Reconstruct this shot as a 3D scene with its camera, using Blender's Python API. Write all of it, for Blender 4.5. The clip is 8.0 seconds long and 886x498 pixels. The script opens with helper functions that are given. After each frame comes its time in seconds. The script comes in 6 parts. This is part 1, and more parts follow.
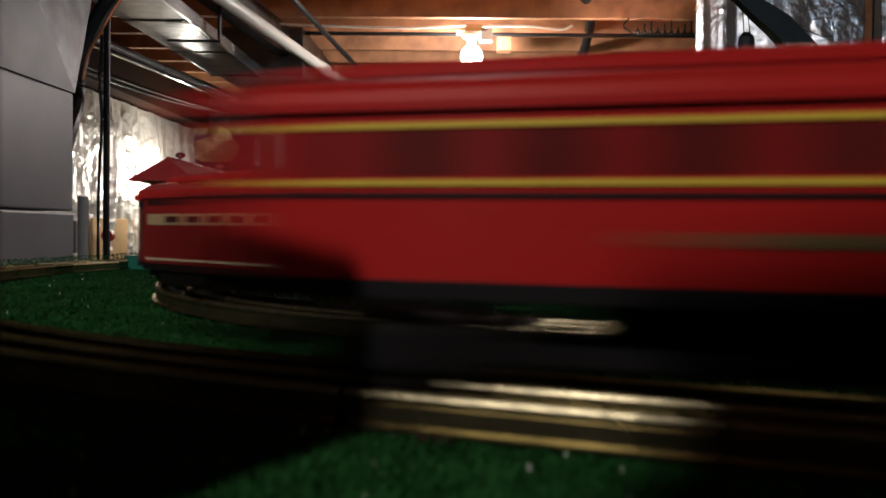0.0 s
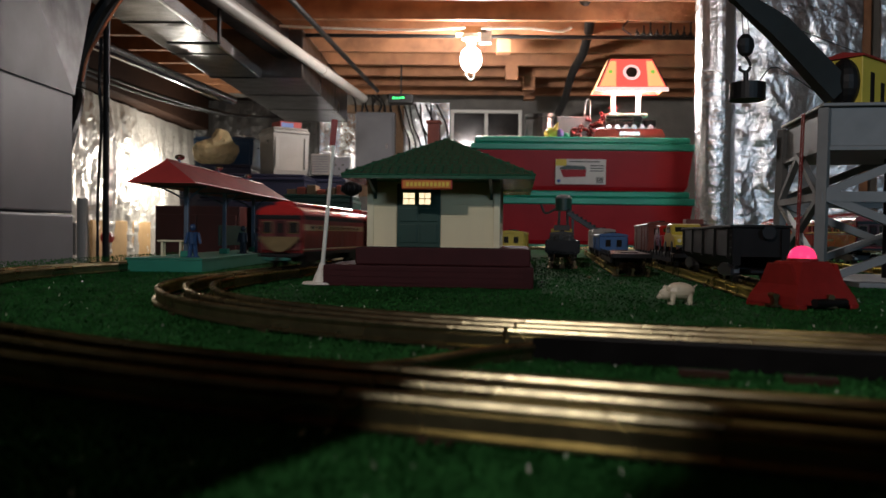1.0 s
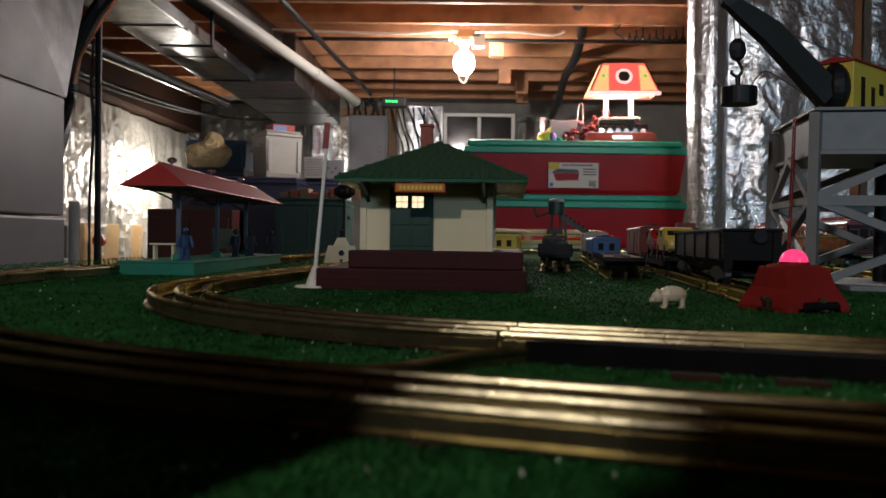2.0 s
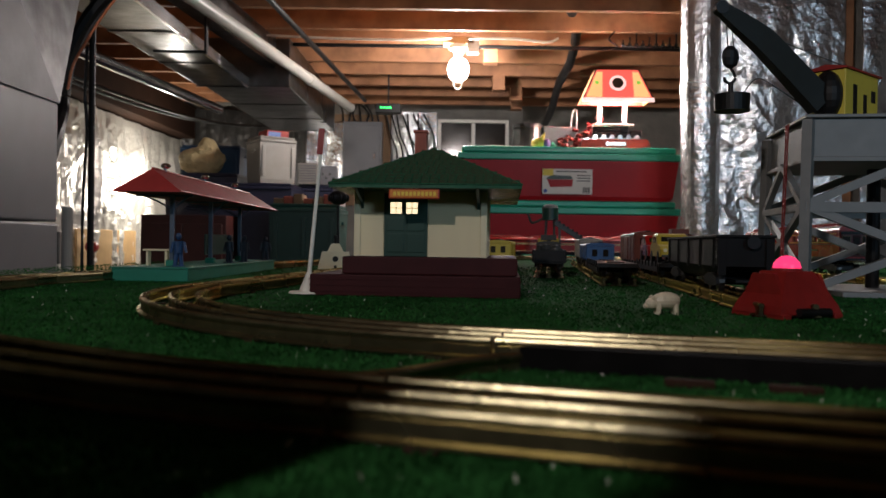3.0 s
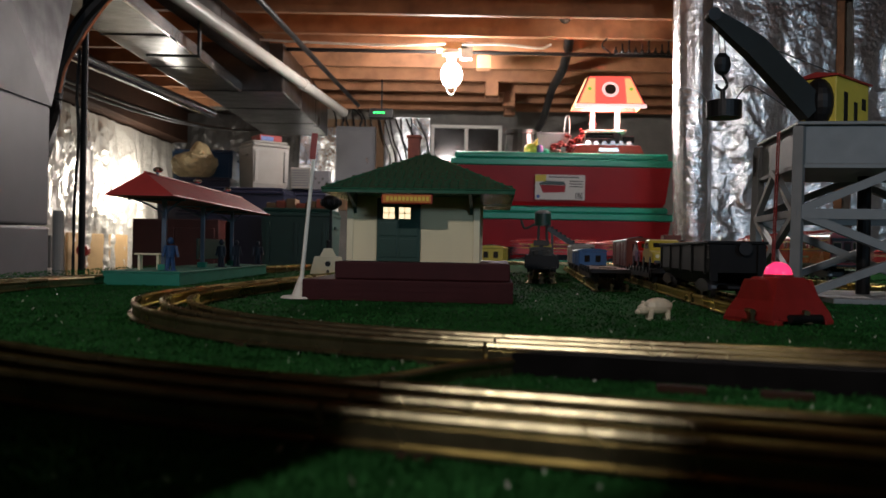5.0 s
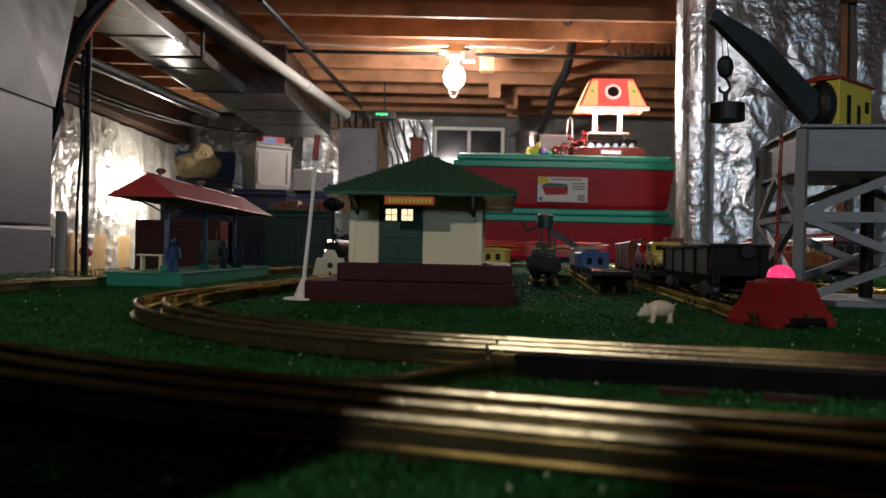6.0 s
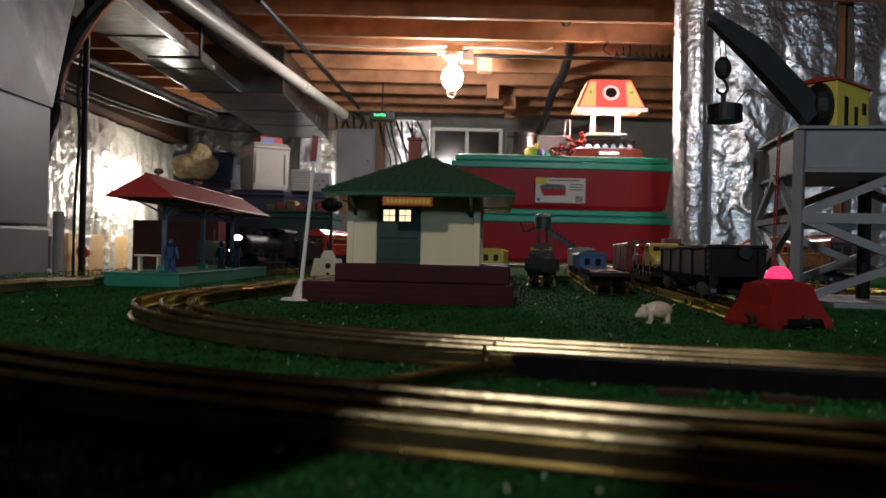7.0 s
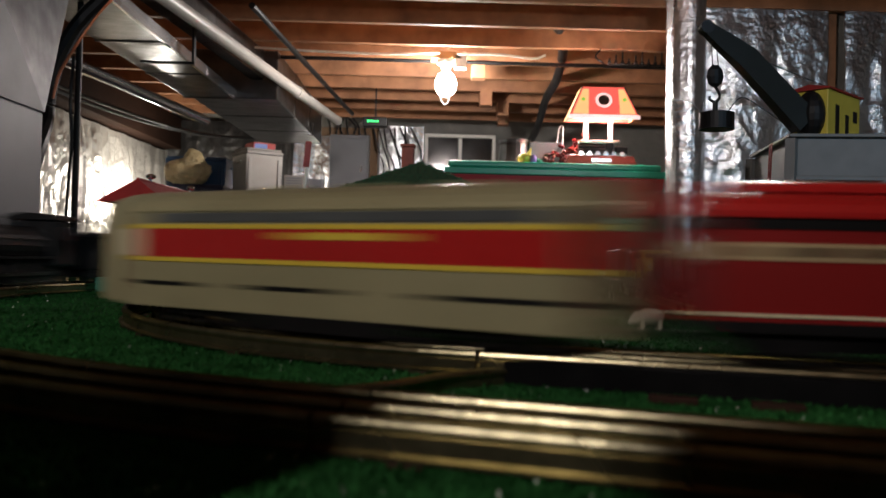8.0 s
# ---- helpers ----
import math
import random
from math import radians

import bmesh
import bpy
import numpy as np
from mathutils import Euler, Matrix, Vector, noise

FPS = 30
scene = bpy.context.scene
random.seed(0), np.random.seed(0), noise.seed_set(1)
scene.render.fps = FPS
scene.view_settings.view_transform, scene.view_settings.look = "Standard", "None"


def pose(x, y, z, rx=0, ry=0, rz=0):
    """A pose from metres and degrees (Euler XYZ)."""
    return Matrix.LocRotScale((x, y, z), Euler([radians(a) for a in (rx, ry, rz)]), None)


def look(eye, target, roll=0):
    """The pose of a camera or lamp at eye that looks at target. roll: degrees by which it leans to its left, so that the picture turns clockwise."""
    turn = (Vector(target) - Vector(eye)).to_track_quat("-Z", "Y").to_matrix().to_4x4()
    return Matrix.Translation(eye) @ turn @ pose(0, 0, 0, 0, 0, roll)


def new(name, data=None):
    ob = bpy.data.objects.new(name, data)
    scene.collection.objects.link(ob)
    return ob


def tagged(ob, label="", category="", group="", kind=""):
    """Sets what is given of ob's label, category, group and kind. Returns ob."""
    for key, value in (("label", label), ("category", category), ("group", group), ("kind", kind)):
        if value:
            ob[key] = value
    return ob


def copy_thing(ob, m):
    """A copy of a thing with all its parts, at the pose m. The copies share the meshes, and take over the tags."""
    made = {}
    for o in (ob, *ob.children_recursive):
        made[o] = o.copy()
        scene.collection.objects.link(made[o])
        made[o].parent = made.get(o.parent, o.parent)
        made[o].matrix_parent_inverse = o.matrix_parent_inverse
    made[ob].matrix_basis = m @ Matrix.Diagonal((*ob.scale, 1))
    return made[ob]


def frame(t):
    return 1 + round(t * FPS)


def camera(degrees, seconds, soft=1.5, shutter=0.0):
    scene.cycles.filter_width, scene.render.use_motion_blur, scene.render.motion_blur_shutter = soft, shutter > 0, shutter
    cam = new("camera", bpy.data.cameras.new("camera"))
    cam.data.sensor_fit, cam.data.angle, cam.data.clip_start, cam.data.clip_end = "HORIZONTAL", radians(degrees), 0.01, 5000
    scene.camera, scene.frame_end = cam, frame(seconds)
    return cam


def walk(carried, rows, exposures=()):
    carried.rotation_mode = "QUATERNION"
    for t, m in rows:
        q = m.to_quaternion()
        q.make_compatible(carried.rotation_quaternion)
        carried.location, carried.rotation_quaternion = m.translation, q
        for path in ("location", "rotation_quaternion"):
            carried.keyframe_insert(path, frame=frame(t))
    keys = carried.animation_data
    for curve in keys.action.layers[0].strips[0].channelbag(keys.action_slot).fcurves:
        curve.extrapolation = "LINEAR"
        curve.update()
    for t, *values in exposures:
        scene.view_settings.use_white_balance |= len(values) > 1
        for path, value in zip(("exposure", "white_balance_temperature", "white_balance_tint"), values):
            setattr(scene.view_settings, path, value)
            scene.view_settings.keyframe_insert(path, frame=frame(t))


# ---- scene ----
# camera: a compact camera lying on a toy railway table, sinking a little in its support
cam = camera(58.5, 8.0, soft=1.5, shutter=1.1)
cam.data.dof.use_dof, cam.data.dof.focus_distance, cam.data.dof.aperture_fstop = True, 1.0, 15.0
EYE = 0.052
PATH = [(0.0, 1.39, -1.185, 0.780), (0.5, 1.405, -1.174, 0.780), (1.0, 1.36, -1.051, 0.760), (1.5, 1.139, -0.97, 0.750),
        (3.0, 0.433, -0.354, 0.850), (3.5, 0.32, -0.159, 0.750), (4.0, 0, 0.12, 0.800), (4.5, -0.146, -0.02, 0.959),
        (6, 0.077, 0.164, 1.229), (6.5, 0.043, -0.076, 1.214), (7, -0.077, 0.218, 1.301), (7.5, -0.195, 0.406, 1.211),
        (8, -0.584, 0.685, 1.468)]


def aim(yaw, pitch, roll):
    y, p = radians(yaw), radians(pitch)
    eye = Vector((0, 0, EYE))
    return look(eye, eye + Vector((-math.sin(y) * math.cos(p), math.cos(y) * math.cos(p), math.sin(p))), roll)


walk(cam, [(t, aim(a, b, c)) for t, a, b, c in PATH], exposures=[(0.0, 0.0), (8.0, 0.0)])

# world: a closed basement, next to no light from outside
world = bpy.data.worlds.new("basement_dark")
scene.world = world
world.use_nodes = True
world.node_tree.nodes["Background"].inputs[0].default_value = (0.6, 0.7, 1.0, 1)
world.node_tree.nodes["Background"].inputs[1].default_value = 0.01


def bulb_light(name, at, watts, color, radius):
    data = bpy.data.lights.new(name, "POINT")
    data.energy, data.color, data.shadow_soft_size = watts, color, radius
    ob = new(name, data)
    ob.location = at
    return ob


WARM = (1.0, 0.925, 0.92)
bulb_light("ceiling_bulb_light", (0.039, 4.75, 1.13), 58, WARM, 0.06)
# added out of sight to light the west foil
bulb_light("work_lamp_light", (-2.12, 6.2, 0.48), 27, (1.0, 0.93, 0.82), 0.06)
bulb_light("table_lamp_light", (0.905, 4.4, 0.9), 44, (1.0, 0.88, 0.82), 0.04)
bulb_light("rear_lamp_light", (-0.5, -0.65, 0.82), 24, WARM, 0.03)
# fill light over the table, added to brighten the totes and the foil
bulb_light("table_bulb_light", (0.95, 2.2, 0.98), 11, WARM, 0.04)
# bluish light guessed from foil tints, set in an added rear window
day = bpy.data.lights.new("rear_window_daylight", "AREA")
day.shape, day.size, day.size_y, day.energy, day.color = "RECTANGLE", 0.8, 0.36, 21, (0.5, 0.75, 1.0)
new("rear_window_daylight", day).matrix_basis = look((1.5, -2.58, 1.0), (1.5, 0.0, 0.75))

# ---------- helpers ----------


def mat(name, color, rough=0.6, metal=0.0, var=0.25, scale=60.0, bump=0.0, bscale=None, emit=None, power=0.0, coat=0.0, spec=0.5):
    m = bpy.data.materials.new(name)
    m.use_nodes = True
    nt = m.node_tree
    bsdf = nt.nodes["Principled BSDF"]
    bsdf.inputs["Roughness"].default_value, bsdf.inputs["Metallic"].default_value = rough, metal
    bsdf.inputs["Coat Weight"].default_value = coat
    bsdf.inputs["Specular IOR Level"].default_value = spec
    co = nt.nodes.new("ShaderNodeTexCoord")
    big, small = nt.nodes.new("ShaderNodeTexNoise"), nt.nodes.new("ShaderNodeTexNoise")
    big.inputs["Scale"].default_value, small.inputs["Scale"].default_value = scale * 0.13, scale
    small.inputs["Detail"].default_value = 5
    add = nt.nodes.new("ShaderNodeMath")
    add.operation = "ADD"
    for n in (big, small):
        nt.links.new(co.outputs["Object"], n.inputs["Vector"])
    nt.links.new(big.outputs["Fac"], add.inputs[0])
    nt.links.new(small.outputs["Fac"], add.inputs[1])
    ramp = nt.nodes.new("ShaderNodeMapRange")
    ramp.inputs["From Min"].default_value, ramp.inputs["From Max"].default_value = 0.7, 1.3
    ramp.inputs["To Min"].default_value, ramp.inputs["To Max"].default_value = 1 - var, 1 + var
    nt.links.new(add.outputs[0], ramp.inputs["Value"])
    mul = nt.nodes.new("ShaderNodeVectorMath")
    mul.operation = "SCALE"
    mul.inputs[0].default_value = color
    nt.links.new(ramp.outputs[0], mul.inputs["Scale"])
    nt.links.new(mul.outputs[0], bsdf.inputs["Base Color"])
    rr = nt.nodes.new("ShaderNodeMapRange")
    rr.inputs["To Min"].default_value, rr.inputs["To Max"].default_value = max(0.03, rough - 0.12), min(1, rough + 0.12)
    nt.links.new(big.outputs["Fac"], rr.inputs["Value"])
    nt.links.new(rr.outputs[0], bsdf.inputs["Roughness"])
    if bump:
        b = nt.nodes.new("ShaderNodeBump")
        b.inputs["Strength"].default_value, b.inputs["Distance"].default_value = bump, 0.6 / (bscale or scale)
        src = small
        if bscale:
            src = nt.nodes.new("ShaderNodeTexNoise")
            src.inputs["Scale"].default_value, src.inputs["Detail"].default_value = bscale, 4
            nt.links.new(co.outputs["Object"], src.inputs["Vector"])
        nt.links.new(src.outputs["Fac"], b.inputs["Height"])
        nt.links.new(b.outputs[0], bsdf.inputs["Normal"])
    if emit:
        bsdf.inputs["Emission Color"].default_value = (*emit, 1)
        bsdf.inputs["Emission Strength"].default_value = power
    return m


def part(name, bm, material, parent, label=""):
    me = bpy.data.meshes.new(name)
    bmesh.ops.recalc_face_normals(bm, faces=bm.faces)
    bm.to_mesh(me)
    bm.free()
    me.materials.append(material)
    ob = new(name, me)
    ob.parent = parent
    if label:
        tagged(ob, label)
    return ob


def solo(name, bm, material, label, category, group="", kind="", m=None):
    ob = part(name, bm, material, None)
    if m is not None:
        ob.matrix_basis = m
    return tagged(ob, label, category, group, kind)


def thing(name, m, label, category, group="", kind=""):
    ob = new(name)
    ob.empty_display_size = 0.02
    ob.matrix_basis = m
    return tagged(ob, label, category, group, kind)


def box(bm, x0, x1, y0, y1, z0, z1, bevel=0.0, m=None):
    r = bmesh.ops.create_cube(bm, size=1.0)
    vs = r["verts"]
    c, s = Vector(((x0 + x1) / 2, (y0 + y1) / 2, (z0 + z1) / 2)), (x1 - x0, y1 - y0, z1 - z0)
    for v in vs:
        v.co = Vector((v.co.x * s[0], v.co.y * s[1], v.co.z * s[2])) + c
    if bevel:
        es = list({e for v in vs for e in v.link_edges})
        vs = list({v for f in bmesh.ops.bevel(bm, geom=es, offset=bevel, segments=2, affect="EDGES", profile=0.5)["faces"] for v in f.verts} | {v for v in vs if v.is_valid})
    if m is not None:
        for v in vs:
            v.co = m @ v.co
    return bm


def nb():
    return bmesh.new()


def cyl(bm, a, b, r1, r2=None, seg=12, caps=True):
    a, b = Vector(a), Vector(b)
    d = b - a
    m = Matrix.Translation((a + b) / 2) @ d.to_track_quat("Z", "Y").to_matrix().to_4x4()
    bmesh.ops.create_cone(bm, cap_ends=caps, segments=seg, radius1=r1, radius2=r1 if r2 is None else r2, depth=d.length, matrix=m)
    return bm


def ball(bm, c, r, scale=(1, 1, 1), u=14, v=8):
    bmesh.ops.create_uvsphere(bm, u_segments=u, v_segments=v, radius=r, matrix=Matrix.Translation(c) @ Matrix.Diagonal((*scale, 1)))
    return bm


def loft(bm, rings, closed=True, cap=True):
    """Skin between rings of points."""
    vs = [[bm.verts.new(p) for p in ring] for ring in rings]
    n = len(vs[0])
    for a, b in zip(vs, vs[1:]):
        for i in range(n if closed else n - 1):
            j = (i + 1) % n
            bm.faces.new((a[i], a[j], b[j], b[i]))
    if cap and closed:
        bm.faces.new(vs[0][::-1])
        bm.faces.new(vs[-1])
    return bm


def prism(bm, pts, axis, a, b):
    """A flat outline pushed from a to b along an axis (0 x, 1 y, 2 z)."""
    def put(p, w):
        q = list(p)
        q.insert(axis, w)
        return q
    return loft(bm, [[put(p, a) for p in pts], [put(p, b) for p in pts]])


def tube(bm, pts, r, seg=8):
    rings = []
    for i, p in enumerate(pts):
        d = (Vector(pts[min(i + 1, len(pts) - 1)]) - Vector(pts[max(i - 1, 0)])).normalized()
        q = d.to_track_quat("Z", "Y")
        rings.append([Vector(p) + q @ Vector((r * math.cos(k * math.tau / seg), r * math.sin(k * math.tau / seg), 0)) for k in range(seg)])
    return loft(bm, rings)


def curve_pts(ctrl, n=8):
    """Smooth points through control points."""
    c = [Vector(p) for p in ctrl]
    c = [2 * c[0] - c[1]] + c + [2 * c[-1] - c[-2]]
    out = []
    for i in range(1, len(c) - 2):
        for k in range(n):
            t = k / n
            p0, p1, p2, p3 = c[i - 1:i + 3]
            out.append(0.5 * (2 * p1 + (p2 - p0) * t + (2 * p0 - 5 * p1 + 4 * p2 - p3) * t * t + (3 * p1 - p0 - 3 * p2 + p3) * t ** 3))
    return out + [c[-2]]


# ---------- materials ----------
M_GRASS = mat("grass_mat", (0.016, 0.074, 0.02), 0.85, var=0.5, scale=350, bump=0.8, spec=0.02)
M_BLADE = mat("grass_fibre", (0.023, 0.102, 0.026), 0.9, var=0.5, scale=90, spec=0.02)
M_GLINT = mat("glint_fibre", (0.55, 0.6, 0.5), 0.15, var=0.2, scale=90)
M_RAIL = mat("tinplate_rail", (0.23, 0.2, 0.118), 0.28, 0.9, var=0.35, scale=120, bump=0.05)
M_RAIL.node_tree.nodes["Principled BSDF"].inputs["Specular Tint"].default_value = (0.54, 0.47, 0.27, 1)
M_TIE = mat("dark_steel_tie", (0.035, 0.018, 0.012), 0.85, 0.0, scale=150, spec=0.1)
M_WOOD = mat("joist_wood", (0.31, 0.135, 0.06), 0.7, var=0.4, scale=9, bump=0.15)
M_SUB = mat("subfloor_wood", (0.22, 0.11, 0.055), 0.8, var=0.3, scale=6)
M_FOIL = mat("foil_insulation", (0.84, 0.84, 0.85), 0.28, 0.95, var=0.12, scale=6, bump=0.5, bscale=40)
# creamier, less metallic copy of the foil, so the lit west wall reads bright
M_FOILSOFT = mat("lit_foil_insulation", (0.86, 0.82, 0.74), 0.32, 0.65, var=0.1, scale=5, bump=0.4, bscale=26)
# dark copy of the foil: the corner's shade is put into its colour
M_FOILSHADED = mat("shaded_foil", (0.035, 0.034, 0.033), 0.3, 0.2, var=0.4, scale=9, bump=0.4, bscale=20)
M_CONC = mat("concrete", (0.2, 0.19, 0.17), 0.9, var=0.2, scale=8, bump=0.2)
M_DUCT = mat("galvanized_steel", (0.1, 0.097, 0.093), 0.32, 0.9, var=0.6, scale=7, bump=0.1)
M_FLUE = mat("bright_sheet_metal", (0.5, 0.5, 0.5), 0.22, 1.0, var=0.1, scale=12)
M_PLENUM = mat("dull_galvanized_steel", (0.15, 0.15, 0.155), 0.55, 0.4, var=0.3, scale=7, bump=0.05)
# lighter copy of the plenum steel for the face that catches light
M_GALV = mat("lit_galvanized_steel", (0.34, 0.34, 0.35), 0.48, 0.5, var=0.4, scale=14, bump=0.05)
M_GREYPAINT = mat("grey_painted_steel", (0.15, 0.15, 0.16), 0.5, 0.2, var=0.12, scale=6)
M_BLACK = mat("black_plastic", (0.008, 0.008, 0.008), 0.45, var=0.3, scale=60, spec=0.35)
M_BLACKIRON = mat("black_iron", (0.01, 0.0095, 0.0095), 0.45, 0.2, var=0.3, scale=100, spec=0.3)
M_PVC = mat("white_pvc", (0.45, 0.43, 0.39), 0.4, var=0.08, scale=10)
M_RED = mat("red_tote_plastic", (0.36, 0.008, 0.014), 0.42, var=0.12, scale=8, spec=0.22)
M_GREEN = mat("green_tote_plastic", (0.015, 0.4, 0.26), 0.35, var=0.12, scale=8)
M_DKGREEN = mat("dark_green_plastic", (0.012, 0.05, 0.035), 0.4, var=0.2, scale=40)
M_ROOFGREEN = mat("roof_green_plastic", (0.028, 0.1, 0.055), 0.24, var=0.35, scale=60, bump=0.15)
M_MAROON = mat("maroon_plastic", (0.05, 0.01, 0.011), 0.65, var=0.2, scale=40, spec=0.2)
M_CREAM = mat("cream_plastic", (0.78, 0.68, 0.44), 0.45, var=0.08, scale=40)
M_WHITE = mat("white_paint", (0.74, 0.72, 0.66), 0.5, var=0.08, scale=20)
M_ROOFRED = mat("red_roof_plastic", (0.36, 0.035, 0.03), 0.5, var=0.15, scale=50, spec=0.25)
M_PLATGREEN = mat("platform_green", (0.01, 0.19, 0.12), 0.45, var=0.15, scale=40)
M_STEELGREY = mat("grey_tower_plastic", (0.21, 0.21, 0.2), 0.5, var=0.15, scale=40)
M_YELLOW = mat("yellow_plastic", (0.66, 0.52, 0.07), 0.45, var=0.1, scale=40)
M_CARRED = mat("red_train_paint", (0.48, 0.018, 0.016), 0.27, var=0.14, scale=50, coat=0.5)
M_CARSILVER = mat("silver_train_paint", (0.41, 0.37, 0.205), 0.34, 0.25, var=0.15, scale=50)
M_STRIPE = mat("yellow_stripe", (0.75, 0.55, 0.06), 0.4, var=0.08, scale=50)
M_BUMPRED = mat("red_bumper_paint", (0.27, 0.018, 0.015), 0.4, var=0.2, scale=80)

# ---------- basement shell ----------
FLOOR_Z, JOIST_Z, CEIL_Z = -0.85, 1.287, 1.53
LEFT_X, FAR_Y, RIGHT_X, BACK_Y = -2.6, 7.4, 3.4, -2.6
solo("floor", box(nb(), LEFT_X, RIGHT_X, BACK_Y, FAR_Y, FLOOR_Z - 0.1, FLOOR_Z), M_CONC, "grey concrete basement floor", "floor", kind="structure")
solo("ceiling", box(nb(), LEFT_X - 0.2, RIGHT_X + 0.2, BACK_Y - 0.2, FAR_Y + 0.2, CEIL_Z, CEIL_Z + 0.03), M_SUB, "unfinished wooden subfloor seen from below", "ceiling", kind="structure")
solo("wall_north", box(nb(), LEFT_X - 0.2, RIGHT_X + 0.2, FAR_Y, FAR_Y + 0.2, FLOOR_Z - 0.1, CEIL_Z), M_CONC, "bare grey concrete foundation wall", "wall", kind="structure")
# opening left for the added rear window
south = nb()
for a, b, c, d in ((LEFT_X - 0.2, 1.1, FLOOR_Z - 0.1, CEIL_Z), (1.9, RIGHT_X + 0.2, FLOOR_Z - 0.1, CEIL_Z), (1.1, 1.9, FLOOR_Z - 0.1, 0.82), (1.1, 1.9, 1.18, CEIL_Z)):
    box(south, a, b, BACK_Y - 0.2, BACK_Y, c, d)
solo("wall_south", south, M_CONC, "bare grey concrete foundation wall", "wall", kind="structure")
solo("wall_west", box(nb(), LEFT_X - 0.2, LEFT_X, BACK_Y, FAR_Y, FLOOR_Z - 0.1, CEIL_Z), M_CONC, "bare grey concrete foundation wall", "wall", kind="structure")
solo("wall_east", box(nb(), RIGHT_X, RIGHT_X + 0.2, BACK_Y, FAR_Y, FLOOR_Z - 0.1, CEIL_Z), M_CONC, "bare grey concrete foundation wall", "wall", kind="structure")


def joist(y, w=0.04):
    return solo("ceiling_joist", box(nb(), LEFT_X, RIGHT_X, y - w / 2, y + w / 2, JOIST_Z, CEIL_Z - 0.002, 0.004), M_WOOD,
                "rough pine ceiling joist", "joist", "ceiling joists", "structure")


JOISTS = [4.18 + 0.406 * k for k in range(-16, 8)]
for jy in JOISTS:
    joist(jy)


def foil_sheet(name, origin, along, width, z0, z1, normal, amp=0.02, seed=0.0, cols=90, rows=70, pleat=0.0, material=None):
    """A hanging sheet of quilted foil with creases, drapes and a stapled top."""
    bm = nb()
    a, n = Vector(along), Vector(normal)
    grid = []
    for r in range(rows + 1):
        row = []
        z = z0 + (z1 - z0) * r / rows
        for c in range(cols + 1):
            u = width * c / cols
            p = Vector((u * 2.3 + seed, z * 0.55, seed * 1.7))
            fold = noise.noise(p * 2.2) * 1.1 + noise.noise(Vector((u * 13 + seed, z * 1.1, 7.7))) * 0.35
            fold += 0.3 * (1 - abs(noise.noise(Vector((u * 5 + z * 3 + seed, z * 6 - u * 2, 3.1))))) ** 4
            fold += 0.14 * (1 - abs(noise.noise(Vector((u * 13 - z * 5, z * 15 + u * 4, seed))))) ** 4
            if pleat:
                drift = 0.12 * noise.noise(Vector((u, z * 1.6, seed)))
                fold = 0.75 * fold + pleat * (noise.noise(Vector((u * 5.5 + drift * 4, z * 0.35, seed + 2))) + 0.5 * noise.noise(Vector((u * 15 + drift * 9, z * 0.8, seed + 5))))
            pin = 0.35 + 0.65 * min(1.0, (z1 - z) / 0.3)
            row.append(bm.verts.new(Vector(origin) + a * u + Vector((0, 0, z)) + n * (amp * (fold * pin + 1.0))))
        grid.append(row)
    for r in range(rows):
        for c in range(cols):
            bm.faces.new((grid[r][c], grid[r][c + 1], grid[r + 1][c + 1], grid[r + 1][c]))
    ob = solo(name, bm, material or M_FOIL, "foil blanket with its shade put into the colour" if material is M_FOILSHADED else "crinkled silver foil-faced insulation blanket", "sheeting" if material is M_FOILSHADED else "insulation", kind="structure")
    so = ob.modifiers.new("thick", "SOLIDIFY")
    so.thickness = 0.012
    return ob


foil_sheet("foil_insulation_west", (LEFT_X + 0.01, 3.6, 0), (0, 1, 0), 3.72, FLOOR_Z + 0.35, 0.98, (1, 0, 0), 0.06, 1.0, 190, 60, 1.1, M_FOILSOFT)
# foil left of the panel, coloured dark because it hangs in shade
foil_sheet("plastic_sheeting_north", (LEFT_X + 0.1, FAR_Y - 0.01, 0), (1, 0, 0), 1.16, FLOOR_Z + 0.2, 1.27, (0, -1, 0), 0.04, 5.0, 90, 50, 0.9, M_FOILSHADED)
foil_sheet("foil_insulation_north", (-1.33, FAR_Y - 0.01, 0), (1, 0, 0), 0.36, FLOOR_Z + 0.2, 1.16, (0, -1, 0), 0.04, 7.0, 40, 60, 1.0)
foil_sheet("foil_insulation_north", (-0.55, FAR_Y - 0.01, 0), (1, 0, 0), 0.42, FLOOR_Z + 0.2, 1.27, (0, -1, 0), 0.04, 8.0, 40, 60, 1.3)
foil_sheet("foil_insulation_north", (0.75, FAR_Y - 0.01, 0), (1, 0, 0), 0.9, FLOOR_Z + 0.2, 1.05, (0, -1, 0), 0.04, 9.0, 40)
# the partition clad in foil, with a rounded corner
solo("wall_partition", box(nb(), 1.27, RIGHT_X, 3.9, 4.02, FLOOR_Z, CEIL_Z), M_CONC, "short partition wall behind the foil", "wall", kind="structure")
foil_sheet("foil_insulation_partition", (1.26, 3.79, 0), (1, 0, 0), 0.59, FLOOR_Z, 1.28, (0, -1, 0), 0.03, 12.0, 80, 150)
foil_sheet("foil_insulation_partition", (1.93, 3.79, 0), (1, 0, 0), 1.46, FLOOR_Z, 1.28, (0, -1, 0), 0.035, 15.0, 120, 110, 0.7)
solo("wall_stud", box(nb(), 1.85, 1.92, 3.8, 3.899, FLOOR_Z, 1.286, 0.004), M_WOOD, "bare wooden stud between two foil blankets", "stud", kind="structure")


